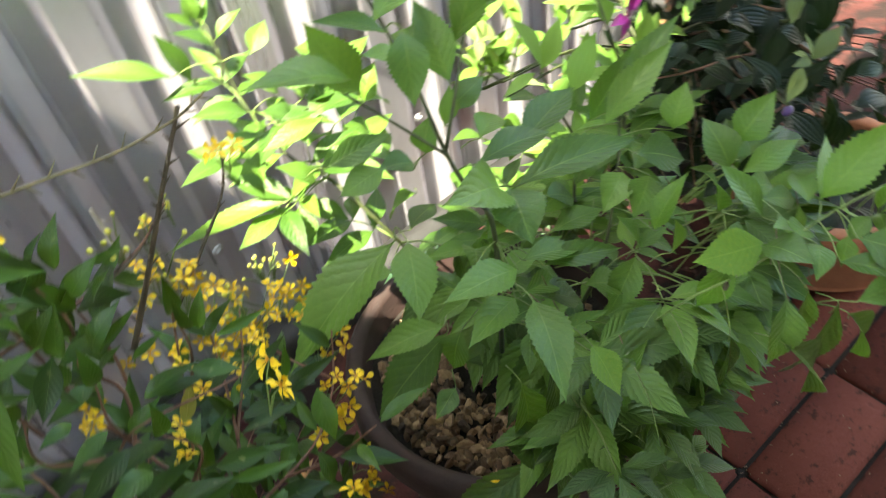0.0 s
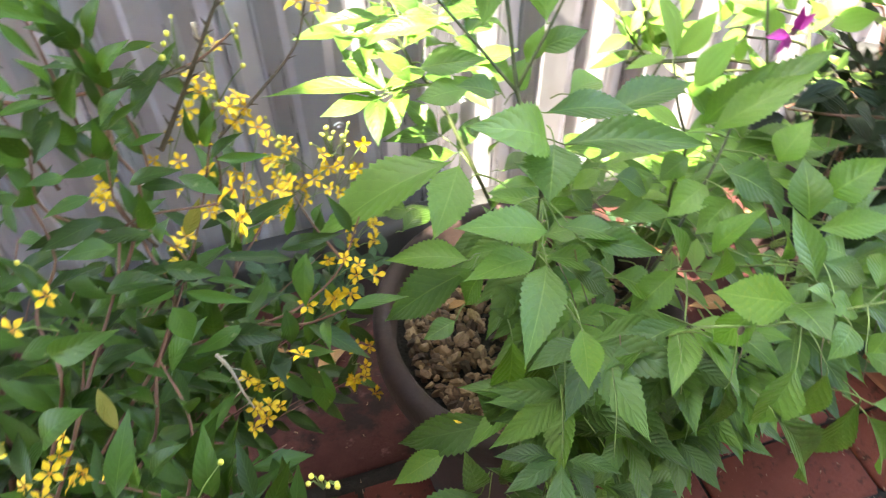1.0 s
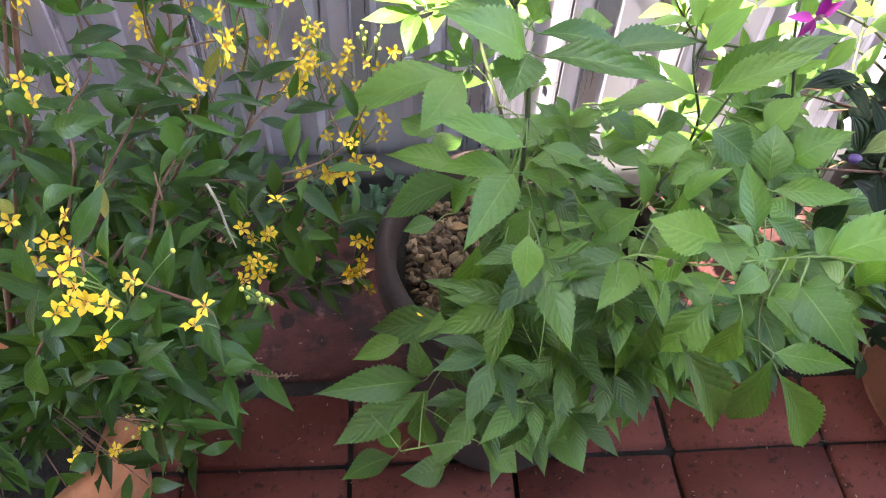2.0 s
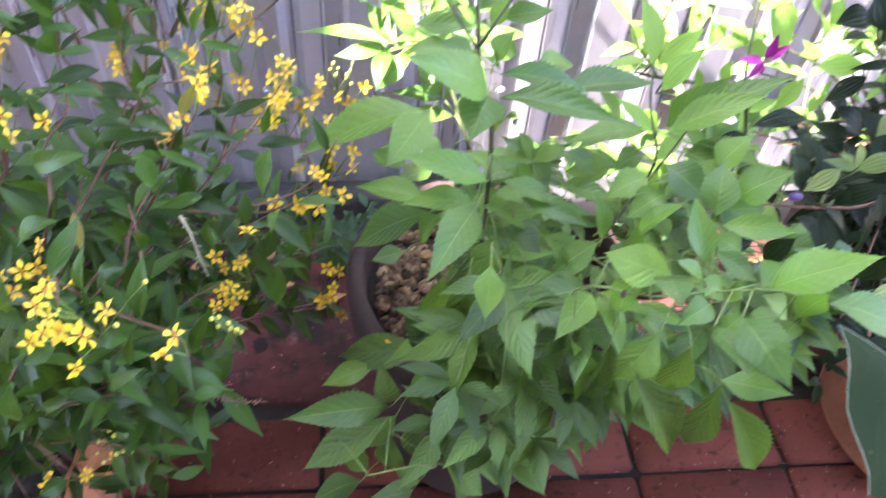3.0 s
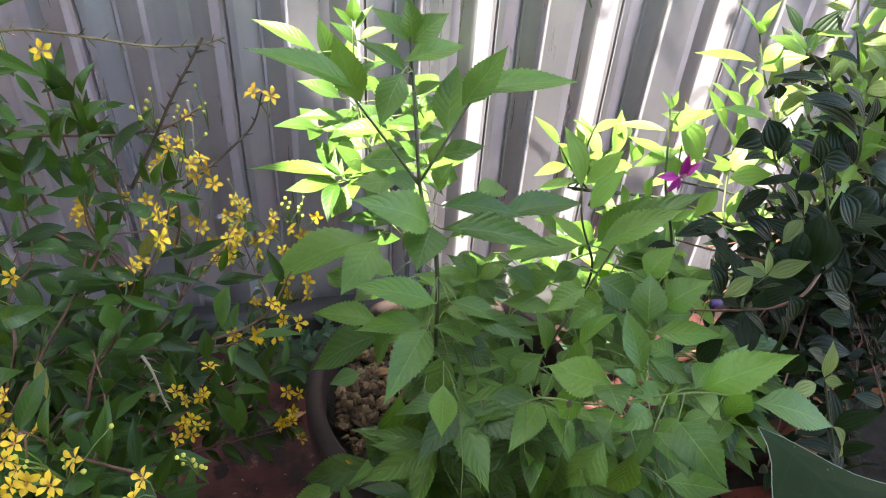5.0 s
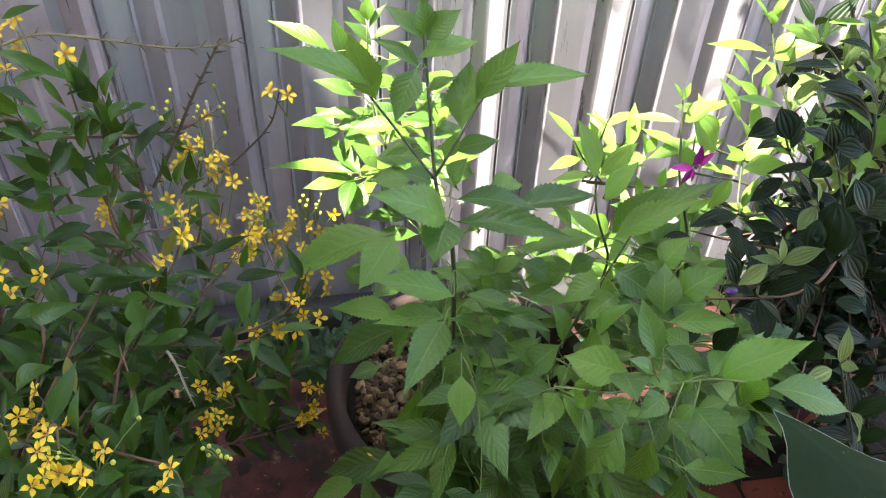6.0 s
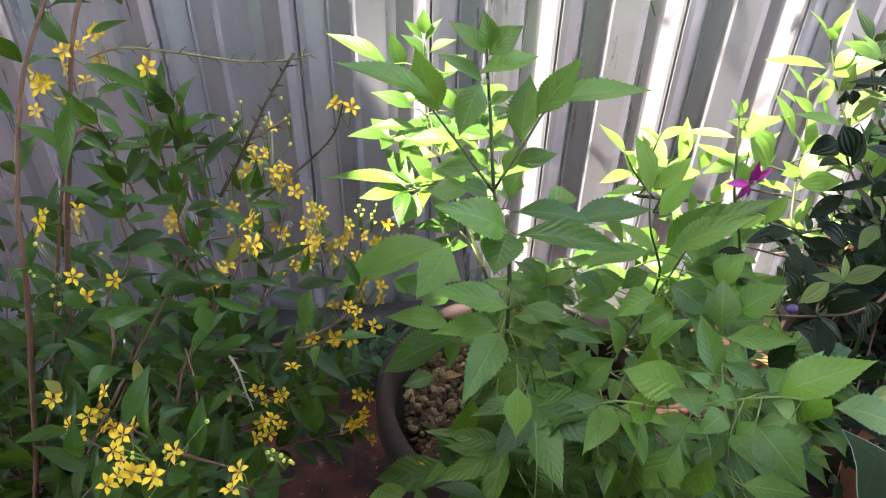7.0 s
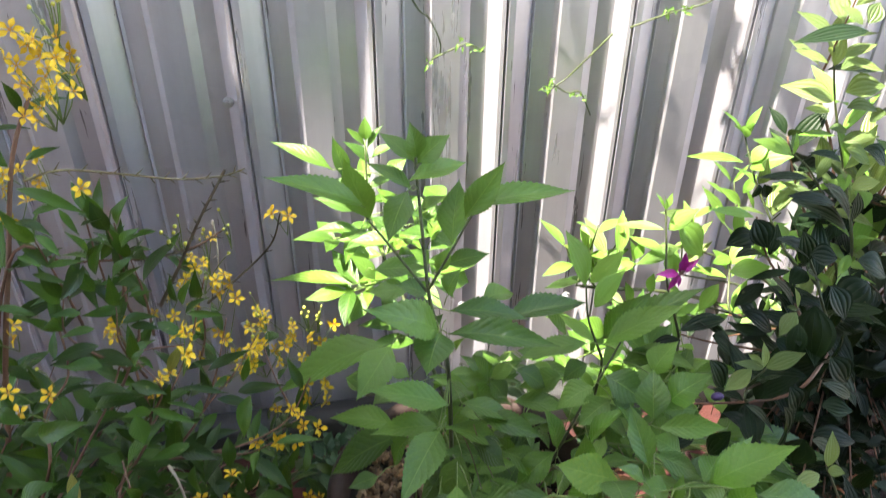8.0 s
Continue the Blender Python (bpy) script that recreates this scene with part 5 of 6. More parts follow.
# shoots that hang over the pot's front towards the cement strip
for tip in [
    (-0.086, 0.470, 0.423), (-0.149, 0.450, 0.456), (-0.097, 0.470, 0.464), (-0.081, 0.500, 0.449),
    (-0.122, 0.470, 0.404), (-0.104, 0.470, 0.366), (-0.127, 0.450, 0.468), (-0.075, 0.490, 0.406),
    (-0.125, 0.460, 0.510), (-0.076, 0.520, 0.469), (-0.145, 0.470, 0.334), (-0.104, 0.480, 0.501),
]:
    tip = Vector(tip)
    shoot = smooth_line([ROOT, ROOT.lerp(tip, 0.6) + Vector((0, -0.01, 0.035)), tip], 9)
    bm = bmesh.new()
    tube_into(bm, shoot, 0.0013, 0.0005, 5)
    part("twig", bm, M_REDSTEM, gal)
    leafy(gal, shoot, GAL, 0.050, 0.016, rng, 0.62)

# bare twigs
for pts, r, mat, spikes in (([(-0.169, 0.632, 0.760), (-0.141, 0.627, 0.769), (-0.101, 0.627, 0.763), (-0.064, 0.627, 0.756), (-0.033, 0.627, 0.756), (-0.015, 0.627, 0.761)], 0.0011, M_TWIG, 22), ([(-0.103, 0.650, 0.626), (-0.077, 0.641, 0.674), (-0.054, 0.632, 0.719), (-0.029, 0.627, 0.761)], 0.0018, M_BARE, 18), ([(-0.117, 0.659, 0.668), (-0.093, 0.659, 0.670), (-0.071, 0.668, 0.669), (-0.044, 0.678, 0.680)], 0.0015, M_BARE, 10), ([(-0.071, 0.678, 0.603), (-0.033, 0.689, 0.629), (-0.009, 0.691, 0.654), (0.001, 0.691, 0.683)], 0.0013, M_BARE, 6), ([(-0.103, 0.562, 0.529), (-0.098, 0.559, 0.513), (-0.096, 0.560, 0.482), (-0.093, 0.559, 0.461)], 0.0013, M_DEAD, 8), ([(-0.071, 0.775, 0.630), (-0.071, 0.775, 0.599), (-0.074, 0.775, 0.572)], 0.0013, M_DEAD, 2)):
    line = smooth_line(pts, 8)
    bm = bmesh.new()
    tube_into(bm, line, r, r * 0.5, 6)
    for k in range(spikes):
        i = int((k + 0.5) / spikes * (len(line) - 2))
        p, d = line[i], (line[i + 1] - line[i]).normalized()
        s = Matrix.Rotation(rng.uniform(-0.6, 0.6) + (k % 2) * math.pi, 3, d) @ d.cross(Vector((0, 1, 0))).normalized()
        tube_into(bm, [p, p + (s + d * 0.8) * rng.uniform(0.004, 0.007)], r * 0.6, 0.0002, 4)
    part("bare_twig", bm, mat, gal, "leafless thorny-looking twig")


def flower_mesh(seed):
    """Five narrow-based petals round an orange eye."""
    r = random.Random(seed)
    bm = bmesh.new()
    for k in range(5):
        a = k * math.tau / 5 + r.uniform(-0.12, 0.12)
        lift = r.uniform(0.1, 1.1)
        rows = []
        for v, w in ((0.08, 0.03), (0.22, 0.06), (0.38, 0.20), (0.56, 0.27), (0.78, 0.19), (0.92, 0.08), (1.03, 0.005)):
            rows.append([bm.verts.new(Matrix.Rotation(a, 3, "Z") @ Vector((c * w, v, lift * v + 0.45 * abs(c) * w - (0.25 * lift + 0.22) * v * v))) for c in (-1, 0, 1)])
        for p, q in zip(rows, rows[1:]):
            for c in (0, 1):
                bm.faces.new((p[c], p[c + 1], q[c + 1], q[c]))
    return finished("flower", bm, M_YELLOW)


def finished(name, bm, mat):
    me = bpy.data.meshes.new(name)
    bm.normal_update()
    bm.to_mesh(me)
    bm.free()
    me.materials.append(mat)
    me.shade_smooth()
    return me


def centre_mesh():
    """Ring of short stamens."""
    bm = bmesh.new()
    for k in range(9):
        a = k * math.tau / 9
        tube_into(bm, [(0, 0, 0), (0.10 * math.cos(a), 0.10 * math.sin(a), 0.17)], 0.022, 0.034, 4)
    return finished("flower_centre", bm, M_ORANGE)


CENTRE = centre_mesh()
FLOWERS = [flower_mesh(s) for s in range(5)]
BUDS = [
    ((-0.058, 0.456, 0.531), 0.010, 8),
    ((-0.028, 0.700, 0.567), 0.012, 8),
    ((0.010, 0.748, 0.520), 0.010, 8),
    ((-0.064, 0.668, 0.660), 0.012, 8),
    ((-0.178, 0.576, 0.633), 0.003, 1),
    ((-0.222, 0.576, 0.617), 0.014, 8),
    ((-0.081, 0.659, 0.691), 0.010, 6),
    ((-0.044, 0.678, 0.681), 0.006, 4),
    ((-0.134, 0.437, 0.567), 0.014, 8),
    ((0.019, 0.748, 0.519), 0.008, 5),
    ((-0.165, 0.457, 0.374), 0.014, 9),
    ((-0.107, 0.576, 0.898), 0.016, 9),
]


def bud_mesh():
    bm = bmesh.new()
    bmesh.ops.create_icosphere(bm, subdivisions=2, radius=1.0)
    for v in bm.verts:
        v.co.z *= 1.25 if v.co.z > 0 else 1.0
    me = bpy.data.meshes.new("flower_bud")
    bm.to_mesh(me)
    bm.free()
    me.materials.append(M_BUD)
    me.shade_smooth()
    return me


BUD = bud_mesh()
rng = random.Random(33)
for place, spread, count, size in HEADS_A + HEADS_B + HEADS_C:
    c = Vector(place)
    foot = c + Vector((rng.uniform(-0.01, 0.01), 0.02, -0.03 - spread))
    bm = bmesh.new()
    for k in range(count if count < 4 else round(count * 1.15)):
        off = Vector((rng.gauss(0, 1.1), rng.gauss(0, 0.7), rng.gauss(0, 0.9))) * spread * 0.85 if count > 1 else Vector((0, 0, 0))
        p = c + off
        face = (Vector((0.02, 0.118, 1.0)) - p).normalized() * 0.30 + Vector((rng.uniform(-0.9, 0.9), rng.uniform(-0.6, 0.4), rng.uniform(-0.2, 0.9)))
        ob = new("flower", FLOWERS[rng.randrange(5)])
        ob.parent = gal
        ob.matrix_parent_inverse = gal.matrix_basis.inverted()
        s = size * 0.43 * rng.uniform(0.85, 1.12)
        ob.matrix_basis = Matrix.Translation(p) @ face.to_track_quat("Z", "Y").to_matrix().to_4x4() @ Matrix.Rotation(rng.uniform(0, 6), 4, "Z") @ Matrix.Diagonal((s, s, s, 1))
        heart = new("flower_centre", CENTRE)
        heart.parent = ob
        tube_into(bm, [foot, foot.lerp(p, 0.6) + Vector((0, 0.004, -0.002)), p], 0.0005, 0.0003, 4)
    part("flower_stalk", bm, M_PETIOLE, gal)
for place, spread, count in BUDS:
    c = Vector(place)
    bm = bmesh.new()
    foot = c + Vector((0, 0.012, -0.03))
    for k in range(count):
        p = c + Vector((rng.gauss(0, 0.7), rng.gauss(0, 0.6), rng.gauss(0, 1.1))) * spread
        ob = new("flower_bud", BUD)
        ob.parent = gal
        ob.matrix_parent_inverse = gal.matrix_basis.inverted()
        s = rng.uniform(0.0011, 0.0019)
        ob.matrix_basis = Matrix.Translation(p) @ Matrix.Diagonal((s, s, s, 1))
        tube_into(bm, [foot, foot.lerp(p, 0.6) + Vector((0, 0.003, 0)), p], 0.0006, 0.0004, 4)
    part("flower_stalk", bm, M_PETIOLE, gal)

# withered flower spikes
for a, b, c in (((-0.086, 0.470, 0.423), (-0.065, 0.460, 0.429), (-0.044, 0.455, 0.437)), ((-0.149, 0.450, 0.456), (-0.135, 0.450, 0.461), (-0.118, 0.450, 0.456))):
    line = smooth_line([Vector(a), Vector(b), Vector(c)], 7)
    bm = bmesh.new()
    tube_into(bm, line, 0.0006, 0.0004, 5)
    for p in line[2:]:
        for k in range(2):
            q = p + Vector((rng.uniform(-1, 1), rng.uniform(-1, 1), rng.uniform(-0.6, 1))) * 0.0032
            tube_into(bm, [p, p.lerp(q, 0.6), q], 0.0003, 0.0008, 4)
    part("withered_spike", bm, M_REDSTEM, gal, "withered brown flower spike")

inner_foliage(gal)

# ---- ribbed-leaf shrub with the magenta flower ----
YNG_0 = [
    ((0.392, 0.755, 0.590), (0.351, 0.788, 0.580), 0.014),
    ((0.391, 0.744, 0.597), (0.414, 0.733, 0.627), 0.021),
    ((0.406, 0.755, 0.598), (0.443, 0.755, 0.551), 0.036),
    ((0.400, 0.733, 0.579), (0.362, 0.744, 0.555), 0.017),
    ((0.383, 0.744, 0.622), (0.372, 0.749, 0.640), 0.007),
    ((0.383, 0.744, 0.622), (0.390, 0.749, 0.639), 0.008),
    ((0.383, 0.744, 0.622), (0.373, 0.733, 0.647), 0.010),
    ((0.296, 0.714, 0.556), (0.271, 0.723, 0.620), 0.031),
    ((0.289, 0.715, 0.561), (0.254, 0.720, 0.553), 0.014),
    ((0.305, 0.724, 0.552), (0.341, 0.733, 0.583), 0.022),
    ((0.364, 0.755, 0.550), (0.358, 0.760, 0.577), 0.015),
    ((0.365, 0.755, 0.554), (0.374, 0.760, 0.574), 0.013),
    ((0.368, 0.755, 0.547), (0.345, 0.755, 0.549), 0.009),
]
YNG_1 = [
    ((0.293, 0.676, 0.558), (0.317, 0.673, 0.603), 0.027),
    ((0.395, 0.733, 0.575), (0.395, 0.722, 0.553), 0.021),
    ((0.473, 0.755, 0.664), (0.488, 0.755, 0.685), 0.016),
    ((0.406, 0.629, 0.681), (0.361, 0.629, 0.693), 0.012),
    ((0.381, 0.737, 0.521), (0.379, 0.733, 0.550), 0.013),
    ((0.363, 0.743, 0.503), (0.348, 0.733, 0.542), 0.014),
    ((0.352, 0.752, 0.478), (0.367, 0.744, 0.501), 0.018),
    ((0.471, 0.777, 0.685), (0.440, 0.777, 0.715), 0.009),
    ((0.472, 0.777, 0.688), (0.484, 0.777, 0.716), 0.009),
    ((0.473, 0.777, 0.682), (0.453, 0.771, 0.700), 0.010),
    ((0.475, 0.777, 0.682), (0.475, 0.771, 0.701), 0.011),
    ((0.474, 0.777, 0.681), (0.462, 0.766, 0.701), 0.013),
    ((0.480, 0.777, 0.652), (0.415, 0.783, 0.661), 0.014),
    ((0.473, 0.755, 0.657), (0.503, 0.733, 0.680), 0.024),
    ((0.490, 0.722, 0.688), (0.446, 0.722, 0.708), 0.016),
    ((0.488, 0.716, 0.691), (0.462, 0.722, 0.715), 0.009),
    ((0.489, 0.716, 0.691), (0.486, 0.716, 0.716), 0.008),
]
YNG_2 = [
    ((0.514, 0.845, 0.588), (0.483, 0.845, 0.620), 0.009),
    ((0.516, 0.845, 0.588), (0.531, 0.845, 0.611), 0.007),
    ((0.500, 0.834, 0.580), (0.475, 0.834, 0.599), 0.009),
    ((0.518, 0.822, 0.571), (0.485, 0.822, 0.597), 0.013),
    ((0.504, 0.822, 0.543), (0.463, 0.822, 0.601), 0.018),
    ((0.517, 0.822, 0.586), (0.529, 0.822, 0.611), 0.012),
    ((0.529, 0.811, 0.569), (0.512, 0.811, 0.598), 0.010),
    ((0.524, 0.788, 0.588), (0.550, 0.788, 0.608), 0.014),
    ((0.521, 0.788, 0.605), (0.553, 0.788, 0.618), 0.011),
    ((0.478, 0.755, 0.537), (0.512, 0.755, 0.567), 0.029),
    ((0.467, 0.733, 0.542), (0.507, 0.722, 0.553), 0.026),
    ((0.478, 0.755, 0.529), (0.453, 0.755, 0.559), 0.017),
    ((0.478, 0.755, 0.545), (0.450, 0.744, 0.547), 0.015),
]
YNG_3 = [
    ((0.515, 0.755, 0.545), (0.535, 0.755, 0.565), 0.023),
    ((0.443, 0.711, 0.545), (0.427, 0.709, 0.511), 0.018),
    ((0.380, 0.524, 0.605), (0.408, 0.520, 0.621), 0.015),
    ((0.378, 0.524, 0.605), (0.350, 0.524, 0.615), 0.008),
    ((0.377, 0.524, 0.606), (0.367, 0.533, 0.614), 0.011),
    ((0.378, 0.524, 0.605), (0.378, 0.533, 0.625), 0.011),
    ((0.368, 0.524, 0.605), (0.346, 0.520, 0.588), 0.015),
    ((0.427, 0.568, 0.622), (0.411, 0.559, 0.605), 0.015),
    ((0.427, 0.568, 0.627), (0.418, 0.568, 0.649), 0.008),
    ((0.427, 0.568, 0.625), (0.416, 0.568, 0.629), 0.005),
    ((0.395, 0.445, 0.576), (0.395, 0.454, 0.605), 0.012),
    ((0.381, 0.436, 0.581), (0.359, 0.432, 0.577), 0.013),
    ((0.386, 0.436, 0.585), (0.394, 0.428, 0.589), 0.010),
]
YNG_4 = [
    ((0.413, 0.431, 0.532), (0.437, 0.431, 0.487), 0.014),
]
YNG = YNG_0 + YNG_1 + YNG_2 + YNG_3 + YNG_4
DRK_0 = [
    ((0.404, 0.625, 0.682), (0.414, 0.612, 0.659), 0.020),
    ((0.410, 0.629, 0.662), (0.380, 0.620, 0.660), 0.019),
    ((0.476, 0.668, 0.693), (0.424, 0.668, 0.697), 0.010),
    ((0.441, 0.678, 0.684), (0.447, 0.678, 0.669), 0.011),
    ((0.443, 0.689, 0.678), (0.440, 0.689, 0.663), 0.011),
    ((0.444, 0.594, 0.657), (0.406, 0.594, 0.682), 0.018),
    ((0.443, 0.594, 0.653), (0.430, 0.594, 0.687), 0.019),
    ((0.436, 0.585, 0.669), (0.456, 0.577, 0.668), 0.018),
    ((0.443, 0.594, 0.646), (0.426, 0.585, 0.639), 0.015),
]
DRK_1 = [
    ((0.466, 0.612, 0.698), (0.419, 0.612, 0.711), 0.013),
    ((0.466, 0.620, 0.680), (0.439, 0.620, 0.685), 0.007),
    ((0.428, 0.620, 0.614), (0.404, 0.620, 0.590), 0.015),
    ((0.444, 0.612, 0.632), (0.404, 0.612, 0.626), 0.009),
    ((0.443, 0.594, 0.607), (0.413, 0.594, 0.642), 0.016),
    ((0.425, 0.658, 0.542), (0.372, 0.648, 0.541), 0.018),
    ((0.375, 0.598, 0.577), (0.399, 0.594, 0.556), 0.022),
    ((0.409, 0.612, 0.589), (0.438, 0.603, 0.569), 0.019),
    ((0.409, 0.620, 0.592), (0.424, 0.612, 0.577), 0.017),
    ((0.403, 0.612, 0.573), (0.434, 0.603, 0.567), 0.011),
    ((0.412, 0.612, 0.551), (0.429, 0.603, 0.565), 0.007),
    ((0.390, 0.670, 0.508), (0.358, 0.673, 0.500), 0.015),
    ((0.340, 0.541, 0.604), (0.354, 0.533, 0.577), 0.017),
]
DRK_2 = [
    ((0.426, 0.559, 0.617), (0.423, 0.550, 0.587), 0.016),
    ((0.443, 0.568, 0.627), (0.442, 0.550, 0.577), 0.032),
    ((0.443, 0.559, 0.655), (0.451, 0.541, 0.633), 0.020),
    ((0.359, 0.507, 0.584), (0.391, 0.504, 0.549), 0.011),
    ((0.351, 0.520, 0.562), (0.395, 0.518, 0.520), 0.016),
    ((0.385, 0.524, 0.584), (0.380, 0.524, 0.570), 0.012),
    ((0.400, 0.515, 0.590), (0.411, 0.511, 0.566), 0.018),
    ((0.452, 0.507, 0.579), (0.421, 0.507, 0.599), 0.011),
    ((0.428, 0.507, 0.573), (0.451, 0.498, 0.571), 0.014),
    ((0.401, 0.515, 0.567), (0.407, 0.516, 0.509), 0.026),
    ((0.427, 0.511, 0.529), (0.424, 0.510, 0.500), 0.027),
    ((0.422, 0.498, 0.549), (0.458, 0.490, 0.542), 0.017),
    ((0.373, 0.553, 0.472), (0.381, 0.542, 0.512), 0.017),
]
DRK_3 = [
    ((0.357, 0.556, 0.495), (0.324, 0.559, 0.484), 0.016),
    ((0.451, 0.541, 0.593), (0.470, 0.533, 0.567), 0.021),
    ((0.416, 0.568, 0.593), (0.436, 0.559, 0.579), 0.018),
    ((0.409, 0.577, 0.567), (0.386, 0.568, 0.557), 0.016),
    ((0.444, 0.485, 0.527), (0.406, 0.480, 0.565), 0.020),
    ((0.507, 0.638, 0.655), (0.435, 0.629, 0.696), 0.025),
    ((0.508, 0.638, 0.662), (0.469, 0.638, 0.705), 0.028),
    ((0.510, 0.638, 0.662), (0.506, 0.638, 0.693), 0.018),
    ((0.540, 0.711, 0.682), (0.501, 0.711, 0.695), 0.013),
    ((0.540, 0.689, 0.708), (0.560, 0.678, 0.694), 0.024),
    ((0.541, 0.733, 0.805), (0.462, 0.722, 0.801), 0.019),
    ((0.511, 0.594, 0.625), (0.478, 0.585, 0.610), 0.028),
    ((0.491, 0.594, 0.651), (0.517, 0.585, 0.637), 0.028),
]
DRK = DRK_0 + DRK_1 + DRK_2 + DRK_3
PALE_0 = [
    ((0.545, 0.755, 0.727), (0.489, 0.766, 0.742), 0.024),
    ((0.519, 0.744, 0.771), (0.486, 0.755, 0.782), 0.013),
    ((0.517, 0.733, 0.773), (0.520, 0.733, 0.802), 0.013),
    ((0.521, 0.733, 0.781), (0.555, 0.733, 0.792), 0.015),
    ((0.528, 0.733, 0.778), (0.562, 0.722, 0.769), 0.013),
    ((0.533, 0.744, 0.765), (0.562, 0.744, 0.770), 0.019),
    ((0.546, 0.744, 0.741), (0.578, 0.733, 0.750), 0.028),
    ((0.553, 0.766, 0.711), (0.523, 0.766, 0.716), 0.012),
    ((0.553, 0.744, 0.724), (0.582, 0.733, 0.723), 0.025),
    ((0.550, 0.733, 0.693), (0.582, 0.722, 0.702), 0.020),
    ((0.543, 0.755, 0.690), (0.546, 0.744, 0.647), 0.024),
    ((0.561, 0.744, 0.699), (0.540, 0.744, 0.703), 0.014),
    ((0.549, 0.722, 0.692), (0.575, 0.711, 0.676), 0.025),
]
PALE_1 = [
    ((0.542, 0.744, 0.807), (0.521, 0.755, 0.822), 0.016),
    ((0.547, 0.744, 0.808), (0.561, 0.755, 0.824), 0.019),
    ((0.551, 0.700, 0.659), (0.571, 0.689, 0.670), 0.022),
    ((0.560, 0.733, 0.640), (0.529, 0.733, 0.663), 0.020),
    ((0.573, 0.733, 0.715), (0.581, 0.722, 0.726), 0.023),
]
PALE = PALE_0 + PALE_1

TIB = blades("leaf", M_TIB, 0.38, 0.0, 5, droop=(0.02, 0.2), fold=(0.15, 0.5), rows=9, blunt=0.8, point=0.95)
YOUNG = blades("leaf", M_YOUNG, 0.34, 0.0, 4, droop=(0.0, 0.15), fold=(0.2, 0.6), rows=9, blunt=0.9)
TOP = blades("leaf", M_TOP, 0.36, 0.0, 4, droop=(0.0, 0.25), fold=(0.2, 0.6), rows=9, blunt=0.85)
tib = thing("potted_shrub", (0.79, 0.905, 0.24), "dark-leaved shrub with ribbed oval leaves and one magenta flower", "shrub")
rng = random.Random(8)
TROOT = Vector((0.785, 0.90, 0.24))
TSTEMS = [
    [(0.410, 0.710, 0.480), (0.385, 0.711, 0.549), (0.386, 0.733, 0.588), (0.385, 0.748, 0.624)],
    [(0.522, 0.711, 0.565), (0.502, 0.733, 0.600), (0.481, 0.755, 0.646), (0.473, 0.777, 0.683)],
    [(0.553, 0.678, 0.613), (0.564, 0.733, 0.659), (0.547, 0.755, 0.725), (0.511, 0.733, 0.791)],
    [(0.317, 0.693, 0.473), (0.297, 0.696, 0.526), (0.298, 0.718, 0.555)],
    [(0.467, 0.594, 0.578), (0.449, 0.612, 0.610), (0.431, 0.629, 0.635), (0.408, 0.629, 0.681)],
    [(0.481, 0.594, 0.590), (0.458, 0.594, 0.634), (0.444, 0.594, 0.658)],
    [(0.449, 0.550, 0.560), (0.421, 0.541, 0.551), (0.386, 0.541, 0.549), (0.337, 0.541, 0.554)],
    [(0.391, 0.541, 0.552), (0.379, 0.537, 0.571), (0.384, 0.528, 0.600)],
    [(0.507, 0.760, 0.454), (0.507, 0.790, 0.488), (0.518, 0.822, 0.543), (0.517, 0.845, 0.588)],
    [(0.483, 0.621, 0.518), (0.450, 0.628, 0.524), (0.402, 0.632, 0.536), (0.385, 0.665, 0.521)],
    [(0.631, 0.560, 0.227), (0.482, 0.486, 0.442), (0.385, 0.436, 0.587)],
    [(0.473, 0.594, 0.564), (0.430, 0.577, 0.609), (0.428, 0.568, 0.625)],
    [(0.541, 0.711, 0.629), (0.518, 0.722, 0.668), (0.490, 0.718, 0.692)],
]
RED = (4, 6, 9)
for n, pts in enumerate(TSTEMS):
    first = Vector(pts[0])
    pts = [TROOT + Vector((rng.uniform(-0.05, 0.05), rng.uniform(-0.05, 0.05), 0)), TROOT.lerp(first, 0.6) + Vector((0, 0, 0.03))] + [Vector(p) for p in pts]
    if n in (0, 3):
        pts[1] = first + Vector((0.045, 0.03, -0.12))
    line = smooth_line(pts, 6)
    bm = bmesh.new()
    tube_into(bm, line, 0.0020, 0.0009, 6)
    part("stem", bm, M_REDSTEM if n in RED else M_STEM, tib)
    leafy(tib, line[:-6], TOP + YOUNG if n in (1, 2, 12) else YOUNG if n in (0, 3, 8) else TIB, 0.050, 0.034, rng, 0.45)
# growth beyond the flower, towards the side wall
for k in range(30):
    p = Vector((rng.uniform(0.58, 0.80), rng.uniform(0.72, 0.90), rng.uniform(0.34, 0.84)))
    d = Vector((rng.uniform(-0.8, 0.5), rng.uniform(-0.9, 0.2), rng.uniform(0.1, 0.9))).normalized()
    shoot = smooth_line([p, p + d * 0.06, p + d * 0.11 + Vector((0, 0, 0.01))], 6)
    bm = bmesh.new()
    tube_into(bm, smooth_line([TROOT, TROOT.lerp(p, 0.6) + Vector((0, 0, 0.05)), p], 5) + shoot[1:], 0.0024, 0.0009, 5)
    part("twig", bm, M_REDSTEM, tib)
    # high shoots take the copy with painted sunlight
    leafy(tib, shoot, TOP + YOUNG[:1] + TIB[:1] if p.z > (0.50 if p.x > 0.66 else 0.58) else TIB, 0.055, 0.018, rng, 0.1)
